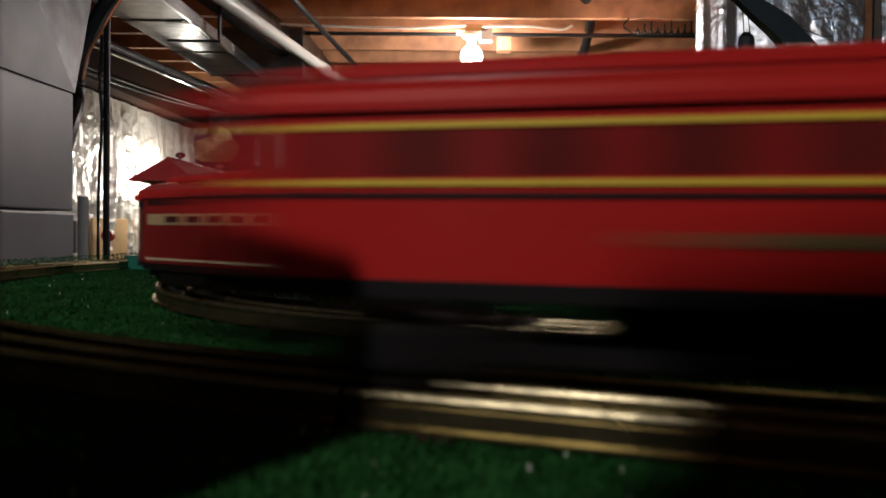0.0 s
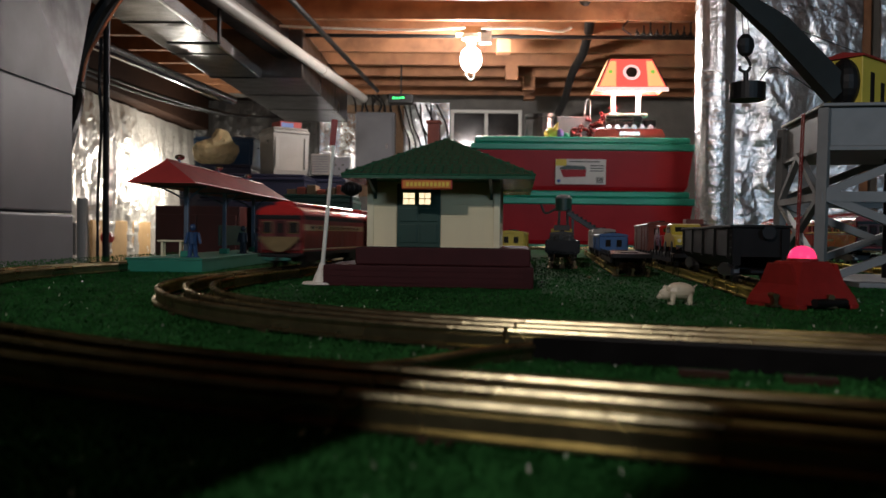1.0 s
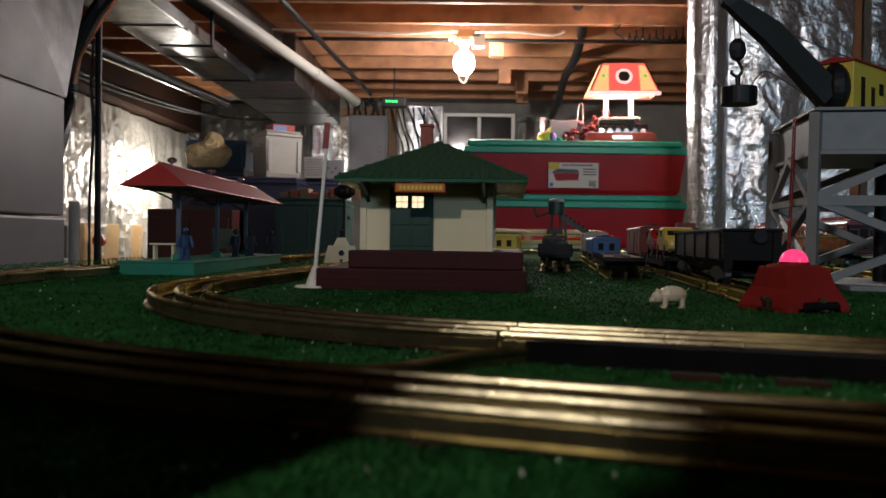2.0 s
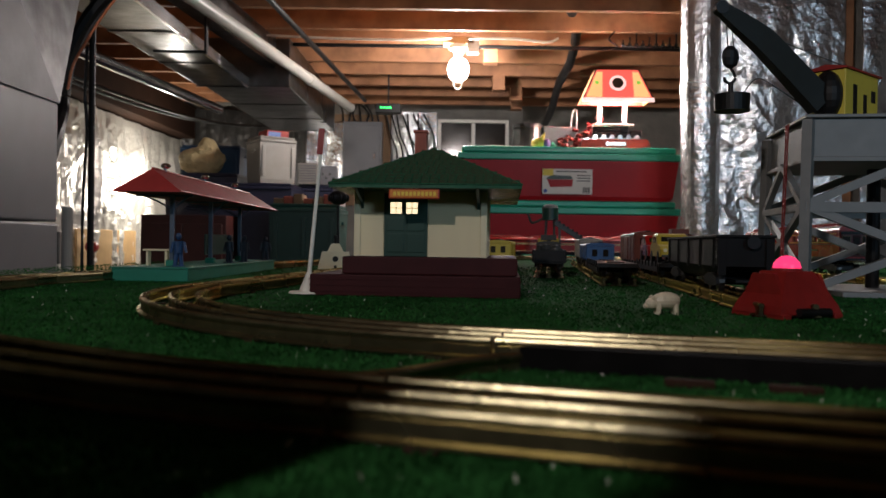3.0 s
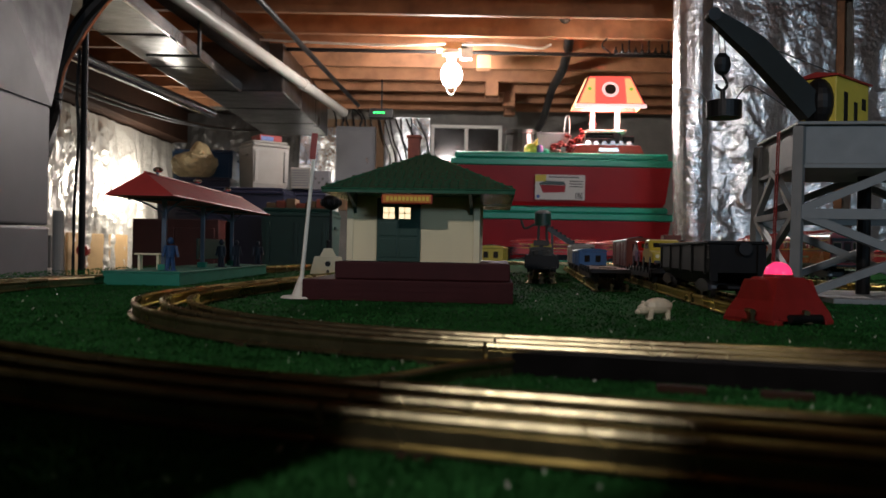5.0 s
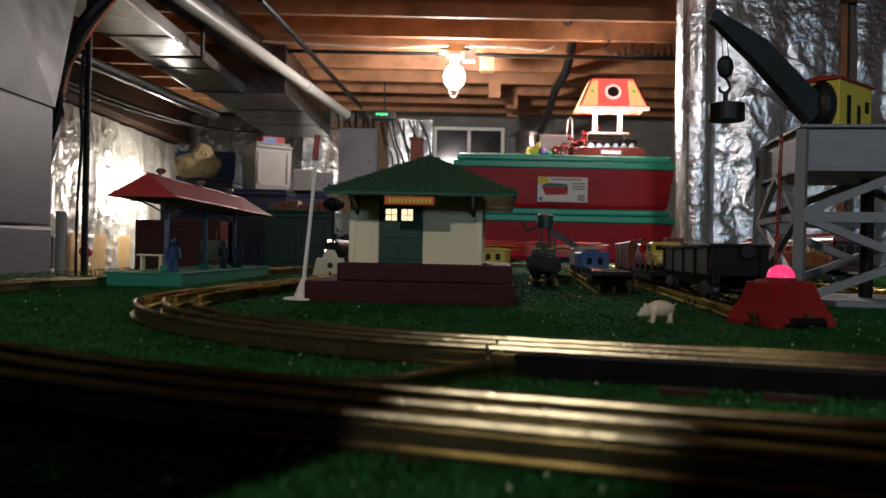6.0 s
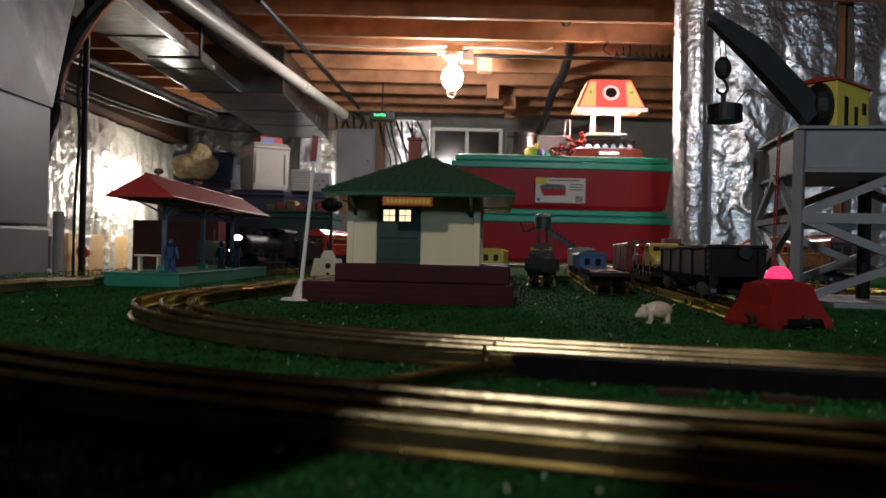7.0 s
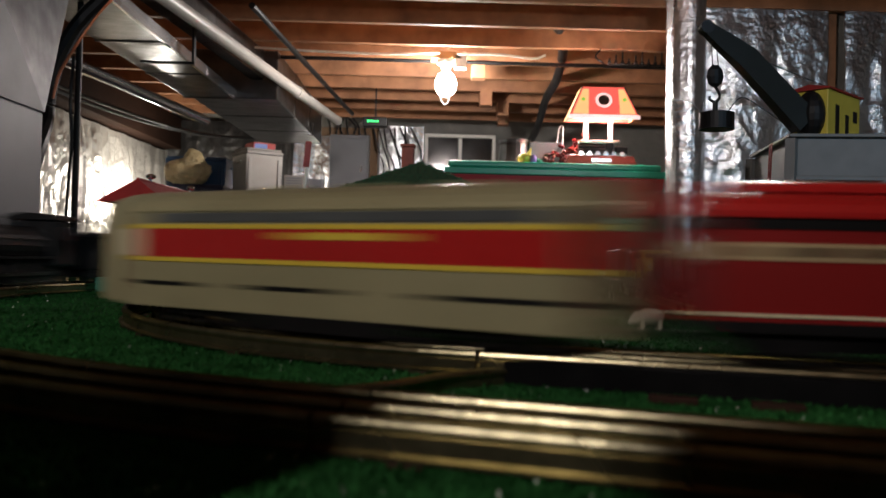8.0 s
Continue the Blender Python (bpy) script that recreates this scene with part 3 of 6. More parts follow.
def tender():
    t = thing("tender", pose(0, 0, -1), "black toy coal tender with heaped load", "train car", "toy train cars")
    part("tank", box(nb(), -0.0245, 0.0245, -0.07, 0.07, 0.015, 0.054, 0.002), M_BLACKIRON, t)
    bm = nb()
    for k in range(60):
        ball(bm, (random.uniform(-0.017, 0.017), random.uniform(-0.02, 0.06), 0.055 + random.uniform(-0.002, 0.004)), random.uniform(0.003, 0.005), u=6, v=4)
    part("coal_load", bm, M_BLACK, t, "heaped black coal")
    part("rim", box(nb(), -0.0255, 0.0255, -0.071, 0.071, 0.0535, 0.056, 0.0008), M_BLACKIRON, t)
    bogie(t, 0.042)
    bogie(t, -0.042)
    return t


# consist: (thing, length over couplers); the first leads
INNER_TRAIN = [(diesel_unit("diesel_locomotive", 0.315, True, "silver and red toy diesel locomotive with yellow stripes"), 0.325),
               (diesel_unit("diesel_booster", 0.305, False, "silver and red cabless toy diesel unit with yellow stripes"), 0.32)]
for k in range(4):
    INNER_TRAIN.append((passenger_car("passenger_car", 0.285, M_CARRED, "red toy passenger car with a cream window band", False, k == 3), 0.3))
OUTER_TRAIN = [(steam_loco(), 0.25), (tender(), 0.155)]
for k in range(4):
    OUTER_TRAIN.append((passenger_car("heavyweight_coach", 0.325, M_CARRED, "red toy heavyweight coach with yellow window lines", True), 0.34))


def train_keys(loop, train, head, sign):
    """head: rows of (seconds, distance of the leading end along the loop); sign: +1 runs along the loop."""
    ts, ss = [a for a, _ in head], [b for _, b in head]
    for i, (ob, ln) in enumerate(train):
        behind = sum(b for _, b in train[:i]) + ln / 2
        rows = []
        for k in range(81):
            t = k / 10
            s = float(np.interp(t, ts, ss)) - sign * behind
            a, b = loop.at(s + sign * ln * 0.37), loop.at(s - sign * ln * 0.37)
            d = (a - b).normalized()
            c = (a + b) / 2
            rows.append((t, pose(c.x, c.y, TRACK_Z + RAIL_H, 0, 0, math.degrees(math.atan2(d.y, d.x)) - 90)))
        walk(ob, rows)


def motions():
    # the diesel's tail leaves round the corner at first; its nose is back at the end
    ln = sum(b for _, b in INNER_TRAIN)
    tail = [(0.0, -0.01), (0.1, 0.06), (0.2, 0.12), (0.3, 0.19), (0.4, 0.265), (0.5, 0.345), (0.6, 0.415), (0.7, 0.475), (0.8, 0.53), (1.0, 0.63), (1.2, 0.73), (1.5, 0.865), (1.7, 0.955)]
    nose = [(7.4, -0.07), (7.5, 0.03), (7.6, 0.135), (7.7, 0.25), (7.8, 0.34), (7.9, 0.455), (8.0, 0.575)]
    head = [(t, s + ln) for t, s in tail] + [(t, s + INNER.length) for t, s in nose]
    train_keys(INNER, INNER_TRAIN, head, 1)
    # the steam train runs the other way about
    ln = sum(b for _, b in OUTER_TRAIN)
    tail = [(0.0, 0.05), (0.1, -0.07), (0.2, -0.15), (0.4, -0.33)]
    front = [(6.0, 1.9), (6.4, 1.66), (6.7, 1.51), (7.0, 1.38), (7.3, 1.205), (7.5, 1.08), (7.7, 0.93), (7.8, 0.85), (8.0, 0.68)]
    head = [(t, s - ln) for t, s in tail] + [(t, s - OUTER.length) for t, s in front]
    train_keys(OUTER, OUTER_TRAIN, head, -1)


# ---------- station ----------
M_SIGN = mat("orange_sign", (0.62, 0.2, 0.03), 0.35, var=0.1, scale=80)
M_SIGNRED = mat("red_sign_edge", (0.4, 0.04, 0.02), 0.4, var=0.1, scale=80)
M_WINGLOW = mat("lit_window", (0.9, 0.8, 0.6), 0.4, var=0.0, emit=(1.0, 0.8, 0.5), power=1.3)
M_BRICK = mat("brick_red_plastic", (0.3, 0.06, 0.03), 0.6, var=0.25, scale=120, bump=0.2)


def shared(name, me, parent, m):
    ob = new(name, me)
    ob.parent = parent
    ob.matrix_basis = m
    return ob


def station():
    t = thing("station", pose(-0.0334, 0.768, 0, 0, 0, -4), "toy railway station with cream clapboard walls and green shingle roof", "station")
    part("base", box(nb(), -0.103, 0.103, 0, 0.3, 0, 0.021, 0.0012), M_MAROON, t, "maroon platform base")
    part("upper_base", box(nb(), -0.074, 0.1, 0.014, 0.285, 0.0212, 0.0385, 0.0012), M_MAROON, t, "maroon upper step")
    for k in range(3):
        part("plank_groove", box(nb(), -0.1035, 0.1035, -0.0006, 0.0004, 0.004 + 0.006 * k, 0.0046 + 0.006 * k), M_MAROON, t)
    y0 = 0.05
    part("wall", box(nb(), -0.067, 0.067, y0, 0.25, 0.0387, 0.1075), M_CREAM, t, "cream plastic wall")
    # clapboards on the end wall, left and right of the door, and on both sides
    n = 26
    for x0, x1 in ((-0.0625, -0.0385), (0.0085, 0.0625)):
        me = None
        for k in range(n):
            z = 0.0388 + k * 0.0026
            if me is None:
                b = part("clapboard", prism(nb(), [(y0 - 0.0018, 0.0), (y0 - 0.0002, 0.0), (y0 - 0.0002, 0.0026), (y0 - 0.0005, 0.0026)], 0, x0, x1), M_CREAM, t)
                me = b.data
                b.matrix_basis = pose(0, 0, z)
            else:
                shared("clapboard", me, t, pose(0, 0, z))
    for sx in (-1, 1):
        for k in range(n):
            z = 0.0388 + k * 0.0026
            bm = prism(nb(), [(sx * 0.0688, 0.0), (sx * 0.0672, 0.0), (sx * 0.0672, 0.0026), (sx * 0.0675, 0.0026)], 1, 0.056, 0.244)
            part("clapboard", bm, M_CREAM, t).matrix_basis = pose(0, 0, z)
    for x in (-0.0655, 0.0655):
        part("corner_trim", box(nb(), x - 0.0033, x + 0.0033, y0 - 0.003, y0 + 0.002, 0.0386, 0.107, 0.0004), M_CREAM, t)
    # door with a lit transom of small panes
    d = part("door", box(nb(), -0.0375, 0.0075, y0 - 0.0024, y0 - 0.0002, 0.0387, 0.104, 0.0003), M_DKGREEN, t, "dark green double door")
    for x in (-0.0345, -0.0135):
        part("door_panel", box(nb(), x, x + 0.018, y0 - 0.0034, y0 - 0.0025, 0.043, 0.062, 0.0004), M_DKGREEN, d)
        part("door_panel", box(nb(), x, x + 0.018, y0 - 0.0034, y0 - 0.0025, 0.065, 0.0785, 0.0004), M_DKGREEN, d)
    for x in (-0.031, -0.0145):
        for i in (0, 1):
            for j in (0, 1):
                part("window_pane", box(nb(), x + i * 0.0062, x + i * 0.0062 + 0.0054, y0 - 0.003, y0 - 0.0025, 0.0828 + j * 0.0062, 0.0828 + j * 0.0062 + 0.0054), M_WINGLOW, d, "warmly lit pane")
    # hipped roof with eaves, fascia and shingles
    zr, za = 0.106, 0.157
    x0, x1, ya, yb, ra, rb = -0.085, 0.103, -0.002, 0.302, 0.115, 0.185
    part("roof", loft(nb(), [[(x0, ya, zr), (x1, ya, zr), (x1, yb, zr), (x0, yb, zr)], [(x0, ya, zr + 0.003), (x1, ya, zr + 0.003), (x1, yb, zr + 0.003), (x0, yb, zr + 0.003)],
                             [(0.006, ra, za), (0.008, ra, za), (0.008, rb, za), (0.006, rb, za)]]), M_ROOFGREEN, t, "green hipped roof")
    sh = None
    apex, rows = Vector((0.007, ra, za)), 13
    a, b = Vector((x0, ya, zr + 0.003)), Vector((x1, ya, zr + 0.003))
    nrm = (b - a).cross(apex - a).normalized()
    up = (apex - (a + b) / 2)
    zax = up.normalized()
    base_m = Matrix((Vector((1, 0, 0)), zax, nrm)).transposed()
    for r in range(rows):
        f = (r + 0.1) / rows
        w = 0.188 * (1 - f)
        m = max(1, int(w / 0.0088))
        for k in range(m):
            p = (a + b) / 2 + up * f + Vector((1, 0, 0)) * ((k - (m - 1) / 2) * 0.0088)
            mm = Matrix.Translation(p + nrm * (0.0006 + 0.0003 * random.random())) @ base_m.to_4x4() @ Matrix.Rotation(radians(3), 4, "X")
            if sh is None:
                o = part("shingle", box(nb(), -0.0041, 0.0041, 0, 0.0105, -0.0005, 0.0006), M_ROOFGREEN, t)
                o.matrix_basis, sh = mm, o.data
            else:
                shared("shingle", sh, t, mm)
    for c in ((x0, ya), (x1, ya)):
        part("hip_cap", tube(nb(), [(c[0], c[1], zr + 0.004), (0.007, ra, za + 0.001)], 0.0014, 6), M_ROOFGREEN, t)
    part("ridge_cap", tube(nb(), [(0.007, ra, za + 0.001), (0.007, rb, za + 0.001)], 0.0016, 6), M_ROOFGREEN, t)
    for x in (-0.06, 0.06):
        part("eave_bracket", prism(nb(), [(0.004, 0.1058), (y0 - 0.0032, 0.1058), (y0 - 0.0032, 0.088), (y0 - 0.008, 0.094)], 0, x - 0.0015, x + 0.0015), M_DKGREEN, t)
    # name board hung below the eave; its lettering as plain strokes
    s = part("name_board", box(nb(), -0.0265, 0.0235, 0.0005, 0.0035, 0.0955, 0.1055, 0.0012), M_SIGNRED, t, "red-edged name board")
    part("name_panel", box(nb(), -0.025, 0.022, -0.0001, 0.0004, 0.0967, 0.1043, 0.0002), M_SIGN, s, "glossy orange panel")
    for k in range(11):
        x = -0.0215 + k * 0.0039
        part("letter_bar", box(nb(), x, x + 0.0026, -0.0006, -0.0001, 0.0985, 0.1025), M_STRIPE, s)
    ch = part("chimney", box(nb(), -0.021, -0.007, 0.17, 0.184, 0.15, 0.1835, 0.0006), M_BRICK, t, "brick-red chimney")
    part("chimney_cap", box(nb(), -0.0225, -0.0055, 0.1685, 0.1855, 0.1836, 0.187, 0.0006), M_BRICK, ch)
    return t


station()

# ---------- flag pole and track-side marker ----------


M_POLECREAM = mat("cream_pole_plastic", (0.82, 0.79, 0.68), 0.4, var=0.1, scale=90)


def flag_pole():
    t = thing("signal_pole", pose(-0.141, 0.79, 0, 0, 4.7, 0), "leaning cream-white toy pole with a round foot and a red blade", "pole")
    part("pole", cyl(nb(), (0, 0, 0.012), (0, 0, 0.14), 0.0022, 0.0017, 14), M_POLECREAM, t)
    part("foot_cone", cyl(nb(), (0, 0, 0.001), (0, 0, 0.022), 0.009, 0.0027, 18), M_POLECREAM, t)
    f = part("foot", cyl(nb(), (0, 0, 0.0), (0, 0, 0.002), 0.019, 0.0175, 24), M_POLECREAM, t)
    f.matrix_basis = pose(0, 0, 0.001, 0, -4.7, 0)
    part("blade", box(nb(), -0.0042, 0.0018, -0.0008, 0.0008, 0.1402, 0.166, 0.0004), M_BUMPRED, t, "faded red blade")
    return t


flag_pole()


def marker_box():
    t = thing("trackside_box", pose(-0.2225, 1.55, 0, 0, 0, 8), "cream plastic trackside box with a round black emblem", "box")
    part("body", loft(nb(), [[(-0.034, -0.02, 0), (0.034, -0.02, 0), (0.034, 0.02, 0), (-0.034, 0.02, 0)], [(-0.026, -0.017, 0.034), (0.026, -0.017, 0.034), (0.026, 0.017, 0.034), (-0.026, 0.017, 0.034)]]), M_CREAM, t)
    part("cap", loft(nb(), [[(-0.016, -0.012, 0.0342), (0.016, -0.012, 0.0342), (0.016, 0.012, 0.0342), (-0.016, 0.012, 0.0342)], [(-0.008, -0.008, 0.05), (0.008, -0.008, 0.05), (0.008, 0.008, 0.05), (-0.008, 0.008, 0.05)]]), M_CREAM, t)
    e = part("emblem", cyl(nb(), (0, -0.0197, 0.02), (0, -0.0192, 0.02), 0.0055, seg=20), M_BLACK, t, "round black emblem")
    e.matrix_basis = pose(0, 0.0003, 0, 0, 0, 0)
    part("slot", cyl(nb(), (0, -0.0206, 0.005), (0, -0.0195, 0.005), 0.003, seg=12), M_BLACK, t)
    part("hook_lamp", ball(cyl(nb(), (0, 0, 0.05), (0, 0, 0.062), 0.003, seg=8), (0, 0, 0.063), 0.004), M_BLACK, t)
    return t


marker_box()


def toy_lamp_post():
    t = thing("toy_lamp_post", pose(-0.2464, 1.75, 0), "black toy lamp post with a round ribbed head", "lamp post")
    part("foot", cyl(nb(), (0, 0, 0), (0, 0, 0.008), 0.014, 0.01, 16), M_BLACKIRON, t)
    part("pole", cyl(nb(), (0, 0, 0.008), (0, 0, 0.1350), 0.0035, 0.003, 12), M_BLACKIRON, t)
    head = part("head", ball(nb(), (0, 0, 0.1510), 0.0215, (1, 1, 0.78), 18, 10), M_BLACKIRON, t)
    for k in range(10):
        a = k * math.tau / 10
        part("rib", ball(nb(), (0.019 * math.cos(a), 0.019 * math.sin(a), 0.1510), 0.0055, (1, 1, 1.6), 8, 6), M_BLACKIRON, head)
    return t


toy_lamp_post()

# ---------- platform shelter ----------
M_POST = mat("blue_grey_post", (0.1, 0.13, 0.17), 0.4, 0.5, var=0.2, scale=60)
M_CHROME = mat("chrome", (0.8, 0.8, 0.8), 0.12, 1.0, var=0.05, scale=60)


def shelter():
    t = thing("platform_shelter", pose(-0.3735, 0.985, 0, 0, 0, 0.3), "toy station platform with red gabled roof on posts", "platform")
    w, ln = 0.0475, 0.5
    part("base", box(nb(), -w, w, 0, ln, 0, 0.0155, 0.001), M_PLATGREEN, t, "turquoise green base")
    part("deck", box(nb(), -w - 0.0015, w + 0.0015, -0.0015, ln + 0.0015, 0.0156, 0.0178, 0.0005), M_PLATGREEN, t)
    ze, za, x = 0.1135, 0.142, 0.041
    ya, yb = -0.012, 0.55
    part("roof", loft(nb(), [[(-x, ya, ze - 0.002), (x, ya, ze - 0.002), (x, ya, ze), (0, ya + 0.018, za), (-x, ya, ze)], [(-x, yb, ze - 0.002), (x, yb, ze - 0.002), (x, yb, ze), (0, yb - 0.05, za), (-x, yb, ze)]]), M_ROOFRED, t, "red gabled roof")
    part("ridge", tube(nb(), [(0, ya + 0.018, za), (0, yb - 0.05, za)], 0.0016, 6), M_ROOFRED, t)
    for sx in (-1, 1):
        part("gutter", tube(nb(), [(sx * x, ya, ze - 0.001), (sx * x, yb, ze - 0.001)], 0.0014, 6), M_ROOFRED, t)
    for k, y in enumerate((0.05, 0.22, 0.39)):
        p = part("post", box(nb(), 0.0075, 0.0135, y - 0.0025, y + 0.0025, 0.018, 0.128, 0.0006), M_POST, t)
        part("post_foot", box(nb(), 0.004, 0.017, y - 0.006, y + 0.006, 0.0179, 0.026, 0.0008), M_PLATGREEN, p)
        for sx in (-1, 1):
            part("brace", tube(nb(), curve_pts([(0.0105 + sx * 0.003, y, 0.094), (0.006 + sx * 0.018, y, 0.104), (sx * 0.036, y, 0.1128)], 4), 0.0013, 6), M_POST, p)
        lamp = part("roof_lamp", cyl(nb(), (0, y, za - 0.001), (0, y, za + 0.006), 0.002, seg=8), M_POST, t)
        part("reflector", ball(nb(), (0.001, y, za + 0.007), 0.0055, (1.2, 1, 0.7)), M_CHROME, lamp, "chrome reflector")
        part("purlin", box(nb(), -x + 0.004, x - 0.004, y - 0.0015, y + 0.0015, ze - 0.0045, ze - 0.0022), M_POST, t)
    part("fence_panel", box(nb(), -0.0012, 0.0012, 0.226, 0.384, 0.03, 0.062, 0.0004), M_DKGREEN, t, "dark poster fence")
    return t


shelter()

M_FIGDARK = mat("painted_figure_dark", (0.03, 0.035, 0.05), 0.5, var=0.4, scale=300)
M_FIGBLUE = mat("painted_figure_blue", (0.02, 0.06, 0.15), 0.5, var=0.4, scale=300)


def toy_figure(m, mt, label):
    bm = nb()
    for s in (-1, 1):
        cyl(bm, (s * 0.004, 0, 0.0), (s * 0.0025, 0, 0.018), 0.0028, 0.003, 8)
    cyl(bm, (0, 0, 0.017), (0, 0, 0.033), 0.0055, 0.0065, 10)
    for s in (-1, 1):
        cyl(bm, (s * 0.0065, 0, 0.032), (s * 0.0095, -0.002, 0.018), 0.0021, 0.0018, 8)
    ball(bm, (0, 0, 0.039), 0.0042, (1, 1, 1.15), 10, 6)
    cyl(bm, (0, 0, 0.0002), (0, 0, 0.0012), 0.009, seg=14)
    return solo("toy_figure", bm, mt, label, "toy figure", "toy figures on the platform", m=m)


PZ = 0.0178
toy_figure(pose(-0.353, 1.03, PZ, 0, 0, 20), M_FIGBLUE, "small painted toy figure on the platform")
toy_figure(pose(-0.345, 1.24, PZ, 0, 0, -30), M_FIGDARK, "small dark painted toy figure on the platform")
toy_figure(pose(-0.337, 1.3, PZ, 0, 0, 60), M_FIGDARK, "small dark painted toy figure on the platform")
toy_figure(pose(-0.337, 1.45, PZ, 0, 0, 10), M_FIGDARK, "small dark painted toy figure near the platform end")


def platform_bench():
    t = thing("platform_table", pose(-0.391, 1.06, PZ, 0, 0, 0), "small cream toy table on the platform", "table")
    part("tabletop", box(nb(), -0.018, 0.018, -0.008, 0.008, 0.0195, 0.022, 0.0006), M_CREAM, t)
    part("leg", box(nb(), -0.014, -0.011, -0.005, 0.005, 0.0, 0.0194), M_CREAM, t)
    part("leg", box(nb(), 0.011, 0.014, -0.005, 0.005, 0.0, 0.0194), M_CREAM, t)
    return t


platform_bench()

# ---------- lit bumper, pig ----------
M_DOME = mat("glowing_red_lens", (0.8, 0.03, 0.08), 0.25, var=0.05, scale=200, emit=(1.0, 0.04, 0.16), power=1.3)


def bumper():
    t = thing("track_bumper", pose(0.262, 0.615, 0, 0, 0, 22) @ Matrix.Scale(0.84, 4), "red die-cast track bumper with a glowing red lens", "bumper")
    part("body", loft(nb(), [[(-0.036, -0.03, 0.004), (0.036, -0.03, 0.004), (0.036, 0.03, 0.004), (-0.036, 0.03, 0.004)],
                             [(-0.034, -0.028, 0.011), (0.034, -0.028, 0.011), (0.034, 0.028, 0.011), (-0.034, 0.028, 0.011)],
                             [(-0.0165, -0.016, 0.041), (0.0165, -0.016, 0.041), (0.0165, 0.016, 0.041), (-0.0165, 0.016, 0.041)],
                             [(-0.0155, -0.015, 0.042), (0.0155, -0.015, 0.042), (0.0155, 0.015, 0.042), (-0.0155, 0.015, 0.042)]]), M_BUMPRED, t, "red painted casting")
    for s in (-1, 1):
        part("foot", box(nb(), s * 0.03 - 0.005, s * 0.03 + 0.005, -0.032, 0.032, 0.0, 0.0045, 0.001), M_BUMPRED, t)
        part("side_rib", prism(nb(), [(-0.031, 0.005), (0.031, 0.005), (0.013, 0.04), (-0.013, 0.04)], 0, s * 0.026 - 0.002, s * 0.026 + 0.002), M_BUMPRED, t)
    part("contact_roller", cyl(nb(), (-0.018, -0.0325, 0.006), (0.018, -0.0325, 0.006), 0.004, seg=12), M_BLACKIRON, t)
    part("lens_ring", cyl(nb(), (0, 0, 0.042), (0, 0, 0.0445), 0.0135, seg=24), M_BUMPRED, t)
    bm = ball(nb(), (0, 0, 0.0445), 0.0122, (1, 1, 0.95), 24, 14)
    bmesh.ops.bisect_plane(bm, geom=list(bm.verts) + list(bm.edges) + list(bm.faces), plane_co=(0, 0, 0.0446), plane_no=(0, 0, -1), clear_outer=True)
    part("lens", bm, M_DOME, t, "glowing pink-red lens")
    return t


bumper()


def pig():
    t = thing("toy_pig", pose(0.169, 0.615, 0, 0, 0, 8), "small pale plastic toy pig on the grass", "toy animal")
    body = part("body", ball(nb(), (0, 0, 0.0108), 0.0085, (1.38, 0.8, 0.8)), M_PIG, t)
    part("head", ball(ball(nb(), (-0.0115, 0, 0.0085), 0.0048, (1.1, 0.9, 0.95)), (-0.016, 0, 0.0065), 0.0022, (1.2, 1, 1), 8, 6), M_PIG, t)
    for sx, sy in ((-1, -1), (-1, 1), (1, -1), (1, 1)):
        part("leg", cyl(nb(), (sx * 0.0072, sy * 0.0034, 0), (sx * 0.0066, sy * 0.003, 0.0085), 0.0015, 0.0024, 8), M_PIG, t)
    for sy in (-1, 1):
        part("ear", ball(nb(), (-0.0108, sy * 0.0033, 0.0128), 0.0018, (1, 0.5, 1.2), 8, 6), M_PIG, t)
    part("tail", tube(nb(), curve_pts([(0.0108, 0, 0.013), (0.0125, 0.001, 0.0145), (0.013, -0.001, 0.0155)], 4), 0.0004, 5), M_PIG, t)
    return t


M_PIG = mat("pale_pink_plastic", (0.8, 0.74, 0.56), 0.32, var=0.15, scale=250)
pig()

# ---------- gantry tower with crane ----------


def beam(bm, a, b, w):
    a, b = Vector(a), Vector(b)
    d = b - a
    m = Matrix.Translation((a + b) / 2) @ d.to_track_quat("Z", "Y").to_matrix().to_4x4() @ Matrix.Diagonal((w, w, d.length, 1))
    bmesh.ops.create_cube(bm, size=1, matrix=m)
    return bm


